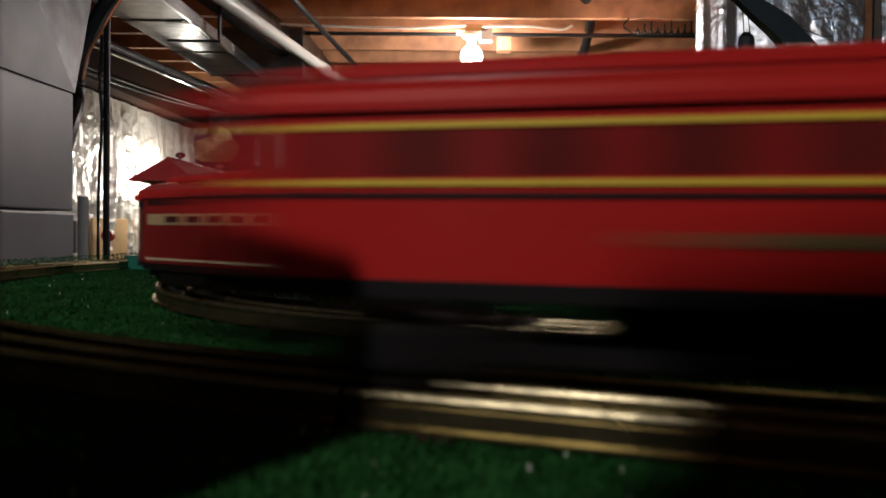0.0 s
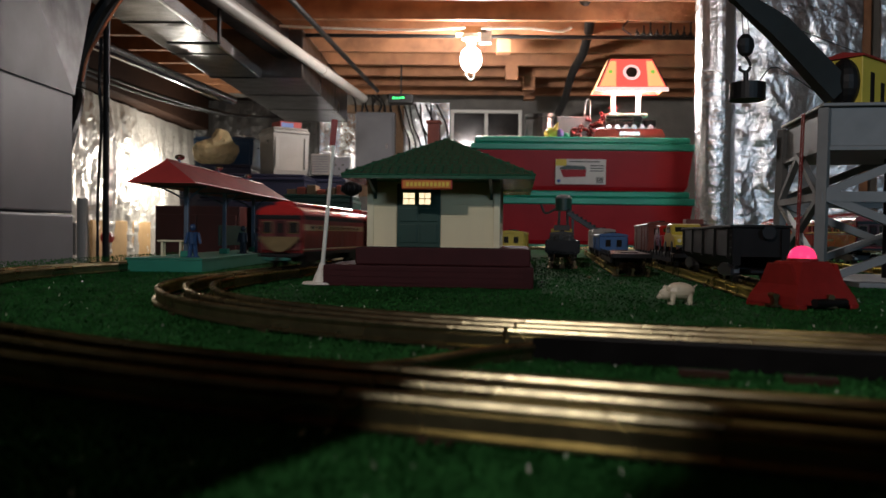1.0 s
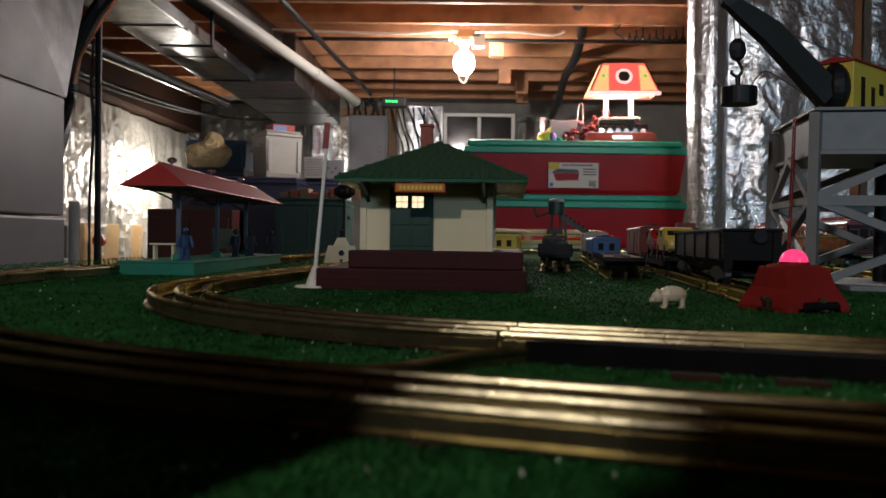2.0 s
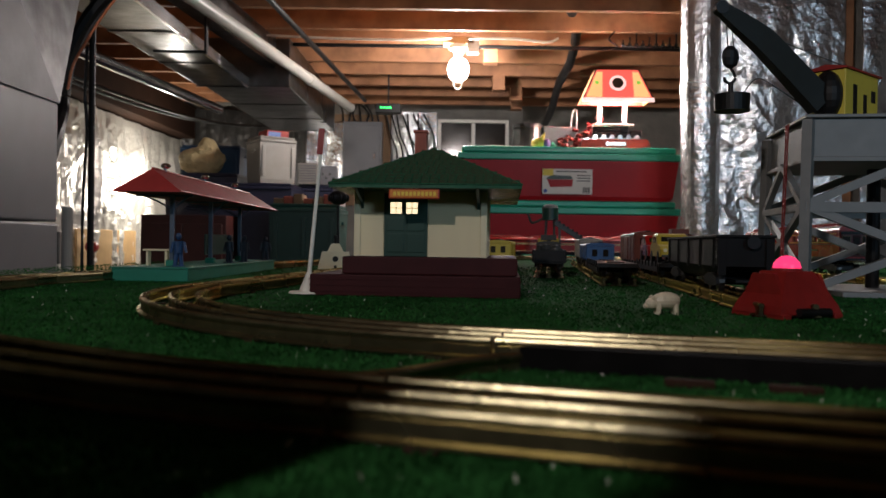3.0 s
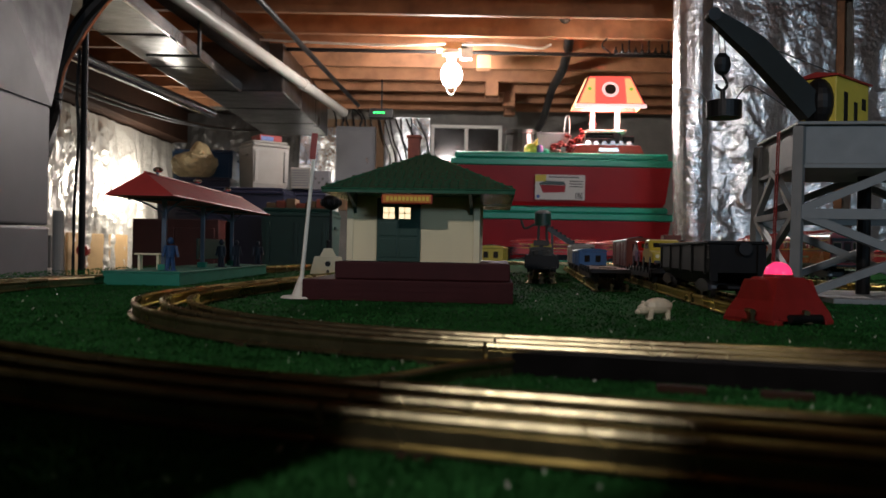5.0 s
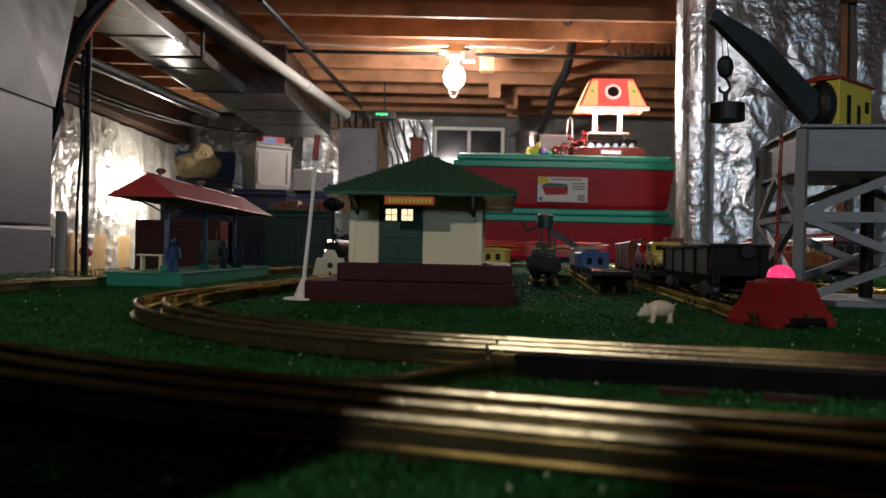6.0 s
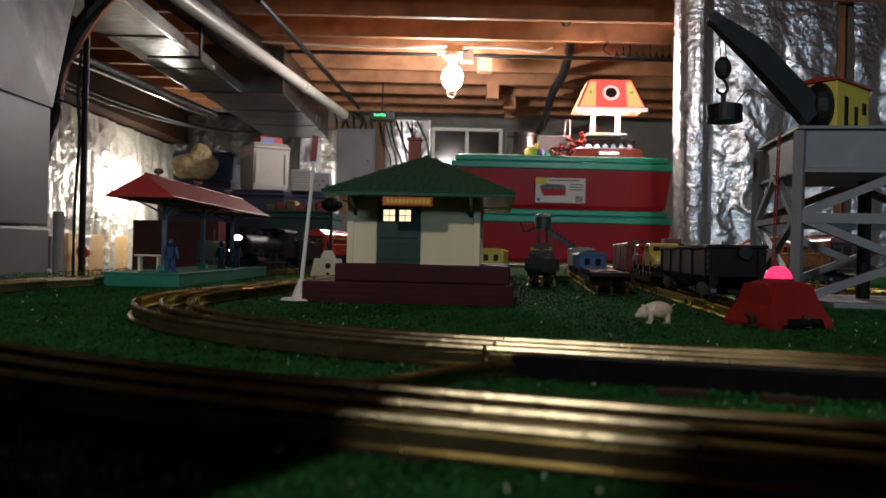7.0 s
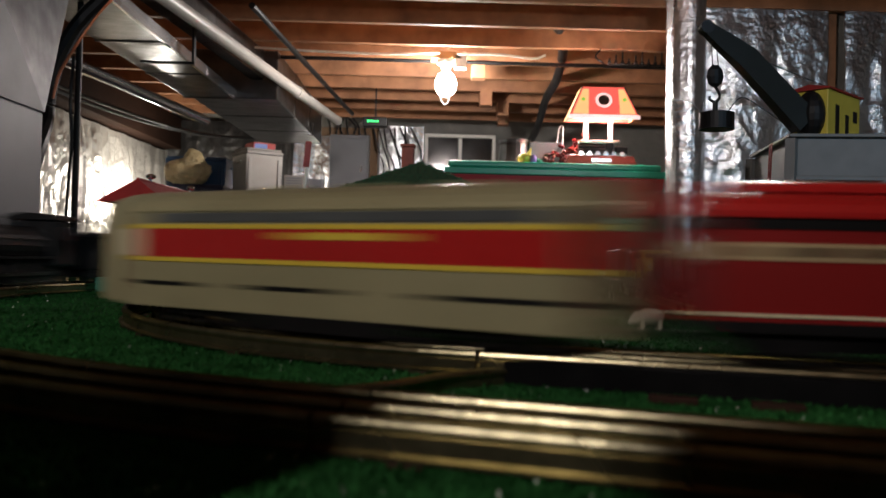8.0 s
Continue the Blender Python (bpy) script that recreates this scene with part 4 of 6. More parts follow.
def gantry():
    t = thing("gantry_tower", pose(0.405, 0.9, 0, 0, 0, -8.5), "grey plastic trestle tower on a flat base", "tower")
    W, D, H0, H1 = 0.235, 0.182, 0.155, 0.205
    part("base_plate", box(nb(), 0.03, W + 0.02, -0.03, D + 0.02, 0.0, 0.006, 0.001), M_STEELGREY, t)
    part("deck_box", box(nb(), 0.003, W - 0.003, 0.003, D - 0.003, H0 + 0.002, H1 - 0.004, 0.001), M_STEELGREY, t, "grey riveted girder box")
    part("deck_top", box(nb(), -0.003, W + 0.003, -0.003, D + 0.003, H1 - 0.0038, H1, 0.0008), M_STEELGREY, t)
    part("deck_flange", box(nb(), -0.002, W + 0.002, -0.002, D + 0.002, H0 - 0.003, H0 + 0.0018, 0.0006), M_STEELGREY, t)
    fx = 0.012
    corners = [(0, 0), (W, 0), (0, D), (W, D)]
    for cx, cy in corners:
        sx, sy = (-1 if cx == 0 else 1), (-1 if cy == 0 else 1)
        part("leg", beam(nb(), (cx + sx * fx * 0.3, cy + sy * 0.006, 0.0), (cx, cy, H1 - 0.006), 0.011), M_STEELGREY, t)
    zm = 0.1
    for y in (0.0, D):
        yy = y + (-0.003 if y == 0 else 0.003)
        part("rail_beam", beam(nb(), (-0.004, yy, zm), (W + 0.004, yy, zm), 0.0115), M_STEELGREY, t)
        for a, b in (((0.0, yy, zm + 0.004), (W / 2, yy, H0)), ((W, yy, zm + 0.004), (W / 2, yy, H0)), ((0, yy, zm), (W, yy, 0.006)), ((W, yy, zm), (0, yy, 0.006))):
            part("brace", beam(nb(), a, b, 0.009 + (0.0004 if a[0] == 0 else 0)), M_STEELGREY, t)
        part("gusset", box(nb(), W / 2 - 0.014, W / 2 + 0.014, yy - 0.0042, yy + 0.0042, zm - 0.052, zm - 0.044), M_STEELGREY, t)
    for x in (0.0, W):
        xx = x + (-0.003 if x == 0 else 0.003)
        part("rail_beam", beam(nb(), (xx, 0, zm), (xx, D, zm), 0.008), M_STEELGREY, t)
        for a, b in (((xx, 0, zm), (xx, D / 2, H0)), ((xx, D, zm), (xx, D / 2, H0)), ((xx, 0, zm), (xx, D, 0.02)), ((xx, D, zm), (xx, 0, 0.02))):
            part("brace", beam(nb(), a, b, 0.007 + (0.0004 if a[1] == 0 else 0)), M_STEELGREY, t)
    # red ladder up the side
    lad = part("ladder", tube(nb(), [(-0.011, 0.06, 0.0), (-0.006, 0.06, H1 - 0.002)], 0.001, 6), M_BUMPRED, t, "thin red ladder")
    part("ladder_rail", tube(nb(), [(-0.011, 0.069, 0.0), (-0.006, 0.069, H1 - 0.002)], 0.001, 6), M_BUMPRED, lad)
    for k in range(22):
        z = 0.008 + k * 0.009
        part("rung", tube(nb(), [(-0.011 + z * 0.024, 0.0602, z), (-0.011 + z * 0.024, 0.0688, z)], 0.0007, 5), M_BUMPRED, lad)
    part("motor_post", cyl(nb(), (W * 0.45, D * 0.55, 0.006), (W * 0.45, D * 0.55, H0), 0.008, seg=14), M_BLACKIRON, t)
    return t


gantry()


M_BOOM = mat("green_black_boom", (0.006, 0.009, 0.007), 0.6, var=0.3, scale=80, spec=0.3)


def crane():
    t = thing("magnet_crane", pose(0.0, 0.0, 0.2053), "toy crane with yellow cab and black boom on the tower deck", "crane")
    part("turntable", cyl(nb(), (0.5, 0.985, 0.0), (0.5, 0.985, 0.004), 0.034, seg=28), M_YELLOW, t)
    m = Matrix.Translation((0.461, 0.93, 0)) @ Matrix.Rotation(radians(40), 4, "Z")
    cab = part("cab", box(nb(), 0, 0.09, 0, 0.045, 0.004, 0.06, 0.001, m), M_YELLOW, t, "yellow cab")
    rf = nb()
    prism(rf, [(-0.003, 0.0602), (0.048, 0.0602), (0.048, 0.062), (0.0225, 0.067), (-0.003, 0.062)], 0, -0.003, 0.094)
    for v in rf.verts:
        v.co = m @ v.co
    part("cab_roof", rf, M_ROOFRED, cab, "red-brown cab roof")
    for x, w, z0, z1 in ((0.02, 0.01, 0.006, 0.044), (0.048, 0.009, 0.005, 0.035), (0.07, 0.011, 0.028, 0.042)):
        part("cab_window", box(nb(), x, x + w, -0.0008, 0.0006, z0, z1, 0.0002, m), M_BLACKIRON, cab)
    # round black engine hood at the cab's left, with the boom rising from it
    part("hood", ball(nb(), (0.449, 0.95, 0.03), 0.03, (0.55, 0.8, 1.02), 20, 12), M_BLACK, t)
    foot, mid, tip = Vector((0.44, 0.945, 0.02)), Vector((0.371, 0.952, 0.097)), Vector((0.321, 0.95, 0.1336))
    bm = nb()
    rings = []
    for p, hw, hh in ((foot, 0.012, 0.0145), (foot.lerp(mid, 0.5), 0.011, 0.0135), (mid, 0.0095, 0.0135), (mid.lerp(tip, 0.5), 0.008, 0.011), (tip, 0.006, 0.007)):
        d = (tip - foot).normalized()
        up = Vector((d.z, 0, -d.x))
        rings.append([p + Vector((0, s * hw, 0)) + up * (q * hh) for s, q in ((-1, -1), (1, -1), (1, 1), (-1, 1))])
    part("boom", loft(bm, rings), M_BOOM, t, "black lattice-sided boom")
    part("boom_sheave", cyl(nb(), tip + Vector((0, -0.007, 0)), tip + Vector((0, 0.007, 0)), 0.008, seg=18), M_BLACKIRON, t)
    hx = 0.333
    part("hoist_line", tube(nb(), [tip + Vector((0.004, -0.003, 0)), (hx - 0.003, 0.95, 0.086)], 0.0006, 5), M_BLACK, t)
    part("hoist_line", tube(nb(), [tip + Vector((0.012, 0.003, -0.006)), (hx + 0.004, 0.95, 0.086)], 0.0006, 5), M_BLACK, t)
    part("stay_line", tube(nb(), [(0.385, 0.95, 0.098), (0.47, 0.955, 0.068)], 0.0006, 5), M_BLACK, t)
    blk = part("hook_block", loft(nb(), [[(hx + r * math.cos(k * math.tau / 14), 0.95 + 0.5 * r * math.sin(k * math.tau / 14), z) for k in range(14)] for r, z in ((0.004, 0.0885), (0.009, 0.083), (0.0105, 0.0745), (0.008, 0.066), (0.003, 0.062))]), M_BLACKIRON, t)
    part("hook", tube(nb(), curve_pts([(hx, 0.95, 0.063), (hx + 0.004, 0.95, 0.057), (hx + 0.006, 0.95, 0.05), (hx + 0.001, 0.95, 0.044), (hx - 0.006, 0.95, 0.047), (hx - 0.0065, 0.95, 0.051)], 5), 0.0018, 8), M_BLACKIRON, blk)
    mg = part("magnet", cyl(nb(), (hx + 0.003, 0.95, 0.0105), (hx + 0.003, 0.95, 0.0305), 0.0205, 0.0205, 28), M_BLACKIRON, t, "black round lifting magnet")
    part("magnet_stem", cyl(nb(), (hx + 0.001, 0.95, 0.0306), (hx + 0.001, 0.95, 0.0455), 0.003, seg=10), M_BLACKIRON, mg)
    part("magnet_cord", tube(nb(), curve_pts([(hx + 0.015, 0.95, 0.031), (hx + 0.032, 0.95, 0.05), (hx + 0.055, 0.95, 0.04), (0.43, 0.95, 0.012)], 6), 0.0007, 5), M_BLACK, mg)
    return t


crane()

# ---------- parked rolling stock on spur tracks ----------


def spur(x, y0, y1):
    d = Vector((math.cos(radians(83)), math.sin(radians(83))))
    a = Vector((x, 0)) + d * (y0 / d.y)
    n = round((y1 - y0) / 0.26)
    for k in range(n):
        p, q = a + d * ((y1 - y0) / d.y * k / n), a + d * ((y1 - y0) / d.y * (k + 1) / n)
        track_section([p.lerp(q, (0.002 + 0.996 * i / 10)) for i in range(11)])


SPUR_A, SPUR_B, SPUR_C, SPUR_D, SPUR_E = 0.181, 0.095, 0.005, 0.27, 0.5
spur(SPUR_A, 0.59, 2.3)
spur(SPUR_B, 1.02, 2.3)
spur(SPUR_C, 1.24, 2.3)
spur(SPUR_D, 1.3, 2.3)
spur(SPUR_E, 1.1, 2.3)
spur(-0.092, 1.42, 1.94)


def on_spur(x, y):
    return pose(x + y * math.tan(radians(7)), y, TRACK_Z + RAIL_H, 0, 0, -7)


def hopper(m, ln, mt, label):
    t = thing("hopper_car", m, label, "train car", "parked toy cars")
    h = ln / 2
    part("body", loft(nb(), [[(-0.018, -h * 0.72, 0.012), (0.018, -h * 0.72, 0.012), (0.018, h * 0.72, 0.012), (-0.018, h * 0.72, 0.012)],
                             [(-0.025, -h + 0.004, 0.024), (0.025, -h + 0.004, 0.024), (0.025, h - 0.004, 0.024), (-0.025, h - 0.004, 0.024)],
                             [(-0.025, -h + 0.004, 0.05), (0.025, -h + 0.004, 0.05), (0.025, h - 0.004, 0.05), (-0.025, h - 0.004, 0.05)]]), mt, t)
    part("top_rim", box(nb(), -0.0268, 0.0268, -h + 0.002, h - 0.002, 0.0502, 0.053, 0.0006), mt, t)
    for s in (-1, 1):
        for k in range(5):
            y = -h + 0.018 + (ln - 0.036) * k / 4
            part("rib", box(nb(), s * 0.0252 - 0.0014, s * 0.0252 + 0.0014, y - 0.0012, y + 0.0012, 0.022, 0.0498), mt, t)
        part("end_ladder", box(nb(), s * 0.021 - 0.0035, s * 0.021 + 0.0035, -h + 0.0015, -h + 0.0035, 0.016, 0.049), mt, t)
    for k in range(5):
        part("rivet", ball(nb(), (-0.0256, -h + 0.0075, 0.026 + k * 0.0056), 0.0009, u=8, v=6), M_DUCT, t, "worn bright rivet")
    part("frame", box(nb(), -0.009, 0.009, -h, h, 0.0095, 0.0118), M_BLACKIRON, t)
    part("brake_wheel", cyl(nb(), (0.006, -h - 0.001, 0.046), (0.006, -h + 0.0012, 0.046), 0.006, seg=16), M_BLACKIRON, t)
    bogie(t, h - 0.045)
    bogie(t, -h + 0.045)
    return t


def boxcar(m, ln, mt, label, top=0.062, cab=False):
    t = thing("box_car", m, label, "train car", "parked toy cars")
    h = ln / 2
    part("body", box(nb(), -0.024, 0.024, -h + 0.004, h - 0.004, 0.016, top - 0.006, 0.001), mt, t)
    part("roof", prism(nb(), body_outline(0.0255, top - 0.0058, top, 0.0045, 8), 1, -h + 0.002, h - 0.002), mt, t)
    for s in (-1, 1):
        part("door", box(nb(), s * 0.0245 - 0.001, s * 0.0245 + 0.001, -0.022, 0.022, 0.018, top - 0.009, 0.0004), mt, t)
        for k in range(6):
            y = -h + 0.012 + (ln - 0.024) * k / 5
            part("rib", box(nb(), s * 0.0242 - 0.0009, s * 0.0242 + 0.0009, y - 0.001, y + 0.001, 0.017, top - 0.008), mt, t)
    part("roof_walk", box(nb(), -0.004, 0.004, -h + 0.004, h - 0.004, top + 0.0002, top + 0.002), M_BLACKIRON, t)
    if cab:
        part("cupola", box(nb(), -0.017, 0.017, -0.022, 0.022, top + 0.0021, top + 0.014, 0.001), mt, t)
    for e in (-1, 1):
        y = sorted((e * (h - 0.0038), e * (h - 0.0025)))
        part("end_window", box(nb(), -0.014, -0.005, *y, top - 0.024, top - 0.012), M_GLASSDARK, t)
        part("end_window", box(nb(), 0.005, 0.014, *y, top - 0.024, top - 0.012), M_GLASSDARK, t)
    part("frame", box(nb(), -0.012, 0.012, -h, h, 0.0115, 0.0158), M_BLACKIRON, t)
    bogie(t, h - 0.04)
    bogie(t, -h + 0.04)
    return t


def flatcar(m, ln, label):
    t = thing("flat_car", m, label, "train car", "parked toy cars")
    h = ln / 2
    part("deck", box(nb(), -0.026, 0.026, -h, h, 0.0125, 0.0185, 0.0006), M_BLACKIRON, t)
    for s in (-1, 1):
        part("side_sill", box(nb(), s * 0.026 - 0.001, s * 0.026 + 0.001, -h + 0.01, h - 0.01, 0.006, 0.0165), M_BLACKIRON, t)
        for k in range(7):
            y = -h + 0.02 + (ln - 0.04) * k / 6
            part("stake", box(nb(), s * 0.0275 - 0.001, s * 0.0275 + 0.001, y - 0.0015, y + 0.0015, 0.013, 0.0215), M_BLACKIRON, t)
    bogie(t, h - 0.045)
    bogie(t, -h + 0.045)
    return t


def gondola(m, ln, label):
    t = thing("gondola_car", m, label, "train car", "parked toy cars")
    h = ln / 2
    part("floor_pan", box(nb(), -0.024, 0.024, -h + 0.003, h - 0.003, 0.012, 0.015), M_BLACKIRON, t)
    for s in (-1, 1):
        part("side", box(nb(), s * 0.025 - 0.0012, s * 0.025 + 0.0012, -h, h, 0.0135, 0.034, 0.0003), M_BLACKIRON, t)
        part("end", box(nb(), -0.0237, 0.0237, s * (h - 0.0012) - 0.0012, s * (h - 0.0012) + 0.0012, 0.0152, 0.033, 0.0003), M_BLACKIRON, t)
        for k in range(7):
            y = -h + 0.015 + (ln - 0.03) * k / 6
            part("rib", box(nb(), s * 0.0268 - 0.0006, s * 0.0268 + 0.0006, y - 0.001, y + 0.001, 0.014, 0.033), M_BLACKIRON, t)
    bm = nb()
    for k in range(40):
        ball(bm, (random.uniform(-0.018, 0.018), random.uniform(-h + 0.02, h - 0.02), random.uniform(0.024, 0.036)), random.uniform(0.005, 0.009), u=6, v=4)
    part("scrap_load", bm, M_CARGREY, t, "heaped dark scrap")
    bogie(t, h - 0.045)
    bogie(t, -h + 0.045)
    return t


def toy_automobile(x, y, mt, label, hh):
    """Rounded toy sedan, nose towards -y, standing on a flat car's deck."""
    t = thing("toy_automobile", on_spur(x, y) @ pose(0, 0, 0.0187), label, "toy car", "toy automobiles")
    w = 0.0215
    prof = [(-0.055, 0.2), (-0.057, 0.45), (-0.05, 0.56), (-0.026, 0.62), (-0.014, 0.96), (-0.006, 1.0), (0.022, 1.0), (0.03, 0.94), (0.043, 0.64), (0.054, 0.55), (0.056, 0.2)]
    rings = [[(sx, py * k, pz * hh * (k if pz > 0.7 else 1)) for py, pz in prof] for sx, k in ((-w, 0.95), (-w * 0.9, 1), (w * 0.9, 1), (w, 0.95))]
    part("body", loft(nb(), rings), mt, t)
    for s in (-1, 1):
        part("side_window", box(nb(), s * w - 0.0006, s * w + 0.0006, -0.008, 0.022, hh * 0.68, hh * 0.88), M_GLASSDARK, t)
        part("headlight", cyl(nb(), (s * 0.015, -0.0595, hh * 0.42), (s * 0.015, -0.056, hh * 0.42), 0.0026, seg=12), M_CREAM, t)
        for yy in (-0.034, 0.034):
            part("wheel", cyl(nb(), (s * (w - 0.004), yy, 0.0085), (s * (w + 0.001), yy, 0.0085), 0.0085, seg=16), M_BLACK, t)
    part("windscreen", box(nb(), -0.016, 0.016, -0.0225, -0.0185, hh * 0.7, hh * 0.88), M_GLASSDARK, t)
    part("bumper", box(nb(), -0.02, 0.02, -0.0605, -0.058, hh * 0.2, hh * 0.28, 0.0004), M_DUCT, t)
    return t


M_CARBLUE = mat("blue_car_paint", (0.05, 0.15, 0.36), 0.4, var=0.15, scale=60)
M_CARYELLOW = mat("yellow_car_paint", (0.62, 0.45, 0.05), 0.4, var=0.15, scale=60)
M_CARWHITE = mat("white_car_paint", (0.55, 0.53, 0.48), 0.4, var=0.15, scale=60)
M_CARBROWN = mat("brown_car_paint", (0.2, 0.05, 0.03), 0.45, var=0.2, scale=60)
M_HOPPER = mat("black_hopper_paint", (0.007, 0.007, 0.007), 0.6, var=0.25, scale=60, spec=0.15)
M_CARGREY = mat("dark_grey_paint", (0.045, 0.048, 0.045), 0.45, var=0.2, scale=60)

boxcar(on_spur(-0.092, 1.62), 0.22, M_CARYELLOW, "yellow toy work car parked behind the station", 0.05)
hopper(on_spur(SPUR_A, 0.865), 0.3, M_HOPPER, "dark grey toy hopper car parked on a spur")
flatcar(on_spur(SPUR_A, 1.22), 0.27, "black toy flat car carrying toy automobiles")
toy_automobile(SPUR_A, 1.16, M_CARYELLOW, "yellow toy automobile standing on a flat car", 0.042)
toy_automobile(SPUR_A, 1.29, M_CARRED, "red toy automobile standing on a flat car", 0.042)
boxcar(on_spur(SPUR_A, 1.54), 0.27, M_CARBROWN, "brown toy box car parked on a spur", 0.068)
flatcar(on_spur(SPUR_B, 1.17), 0.26, "black toy flat car parked on a spur")
boxcar(on_spur(SPUR_B, 1.52), 0.26, M_CARBLUE, "bright blue toy box car parked on a spur", 0.047)
boxcar(on_spur(SPUR_B, 1.82), 0.24, M_CARWHITE, "off-white toy refrigerator car parked on a spur", 0.058)
gondola(on_spur(SPUR_C, 1.37), 0.24, "low black toy gondola with a scrap load")
boxcar(on_spur(SPUR_C, 1.72), 0.2, M_CARGREY, "dark grey toy work caboose parked on a spur", 0.05, True)
boxcar(on_spur(SPUR_C, 2.0), 0.22, M_CARYELLOW, "yellow toy box car parked on a spur", 0.06)
boxcar(on_spur(SPUR_D, 1.62), 0.26, M_CARBROWN, "red-brown toy caboose parked on a spur", 0.064, True)
boxcar(on_spur(SPUR_D, 1.92), 0.26, M_CARYELLOW, "yellow toy box car beside the caboose", 0.066)
pc = passenger_car("passenger_car", 0.285, M_CARRED, "red toy passenger car parked behind the tower", True)
pc.matrix_basis = on_spur(SPUR_E, 1.42)
pc2 = copy_thing(pc, on_spur(SPUR_E, 1.75))


def water_tower():
    t = thing("water_tower", pose(0.262, 2.06, 0), "green toy water tower with a spout", "water tower")
    part("tank", cyl(nb(), (0, 0, 0.118), (0, 0, 0.15), 0.021, seg=22), M_DKGREEN, t)
    part("tank_roof", ball(nb(), (0, 0, 0.15), 0.0215, (1, 1, 0.45), 22, 8), M_STEELGREY, t, "shiny domed roof")
    for a in range(4):
        c, s = math.cos(a * math.pi / 2 + 0.6), math.sin(a * math.pi / 2 + 0.6)
        part("leg", cyl(nb(), (c * 0.02, s * 0.02, 0), (c * 0.014, s * 0.014, 0.1185), 0.0025, seg=8), M_CARGREY, t)
    part("spout", tube(nb(), curve_pts([(-0.02, 0, 0.122), (-0.04, 0, 0.112), (-0.05, 0, 0.114), (-0.058, 0, 0.135)], 5), 0.003, 8), M_CARGREY, t)
    return t


water_tower()


def conveyor():
    t = thing("coal_conveyor", pose(0.272, 2.04, 0), "dark toy coal conveyor with sloping chute", "conveyor")
    part("chute", beam(nb(), (0.0, 0, 0.112), (0.1, 0, 0.05), 0.012), M_CARGREY, t)
    for k in range(10):
        f = k / 9
        part("bucket", box(nb(), 0.1 * f - 0.003, 0.1 * f + 0.003, -0.008, 0.008, 0.117 - 0.062 * f, 0.123 - 0.062 * f), M_BLACKIRON, t)
    part("leg", beam(nb(), (0.08, 0, 0), (0.08, 0, 0.058), 0.006), M_CARGREY, t)
    part("leg", beam(nb(), (0.012, 0, 0), (0.012, 0, 0.1), 0.006), M_CARGREY, t)
    return t


conveyor()

# ---------- turnout between the two loops ----------


M_MATTBLACK = mat("matt_black_moulding", (0.008, 0.008, 0.008), 0.95, var=0.3, scale=90, spec=0.03)


def turnout():
    t = thing("track_switch", pose(0, 0, 0), "black toy track switch joining the two loops", "track switch")
    pts = [Vector(p).to_2d() for p in curve_pts([(-0.05, 0.262, 0), (-0.018, 0.283, 0), (0.012, 0.318, 0), (0.05, 0.338, 0), (0.1, 0.335, 0)], 6)]
    rail(t, pts, 0.0, TRACK_Z - 0.004)
    body = nb()
    prism(body, [(0.03, 0.329), (0.24, 0.268), (0.25, 0.275), (0.05, 0.334)], 2, 0.0004, 0.0098)
    part("base_plate", body, M_MATTBLACK, t, "black moulded base")
    for x, y in ((0.09, 0.294), (0.125, 0.284), (0.2, 0.262)):
        part("tie", box(nb(), -0.009, 0.009, -0.003, 0.003, 0.0003, 0.003, 0.0005, Matrix.Translation((x, y, 0)) @ Matrix.Rotation(radians(-16), 4, "Z")), M_TIE, t, "dark brown tie")
    return t


turnout()


def power_pack():
    """The dark box whose edge stands at the camera's left."""
    t = thing("power_pack", pose(0, 0, 0), "black toy train power pack close to the camera", "power pack")
    m = Matrix.Translation((-0.0695, 0.12, 0)) @ Matrix.Rotation(radians(-29), 4, "Z")
    part("case", box(nb(), -0.24, 0, -0.16, 0, 0.0, 0.12, 0.004, m), M_BLACK, t)
    part("handle", box(nb(), -0.14, -0.11, -0.1, -0.07, 0.1202, 0.135, 0.004, m), M_BLACK, t)
    part("foot_plate", box(nb(), -0.245, 0.0, -0.165, 0.0, 0.0002, 0.004, 0.001, m), M_BLACKIRON, t)
    return t


power_pack()


# unseen block, added to keep lamp and window light off the near right
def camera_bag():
    t = thing("camera_bag", pose(0.04, -0.085, 0, 0, 0, 0), "unseen black block added behind the lens to shade the near right", "bag")
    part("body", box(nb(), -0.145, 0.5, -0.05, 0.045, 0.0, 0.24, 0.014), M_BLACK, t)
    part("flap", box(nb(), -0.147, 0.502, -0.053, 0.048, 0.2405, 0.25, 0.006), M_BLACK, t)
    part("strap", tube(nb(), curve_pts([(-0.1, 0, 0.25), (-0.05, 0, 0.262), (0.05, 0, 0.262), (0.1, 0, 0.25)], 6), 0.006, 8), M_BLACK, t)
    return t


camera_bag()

# ---------- basement furnishings ----------
M_LABEL = mat("paper_label", (0.72, 0.7, 0.66), 0.5, var=0.06, scale=40)
M_LABELYEL = mat("label_yellow", (0.75, 0.6, 0.05), 0.5, var=0.05, scale=40)
M_LABELBLUE = mat("label_blue", (0.05, 0.12, 0.4), 0.5, var=0.05, scale=40)
M_CLEAR = mat("milky_tote_plastic", (0.27, 0.255, 0.23), 0.4, var=0.1, scale=12)
M_BLUETOTE = mat("blue_tote_plastic", (0.02, 0.06, 0.12), 0.4, var=0.15, scale=12)
M_NAVY = mat("navy_tote_plastic", (0.018, 0.02, 0.042), 0.4, var=0.15, scale=12)
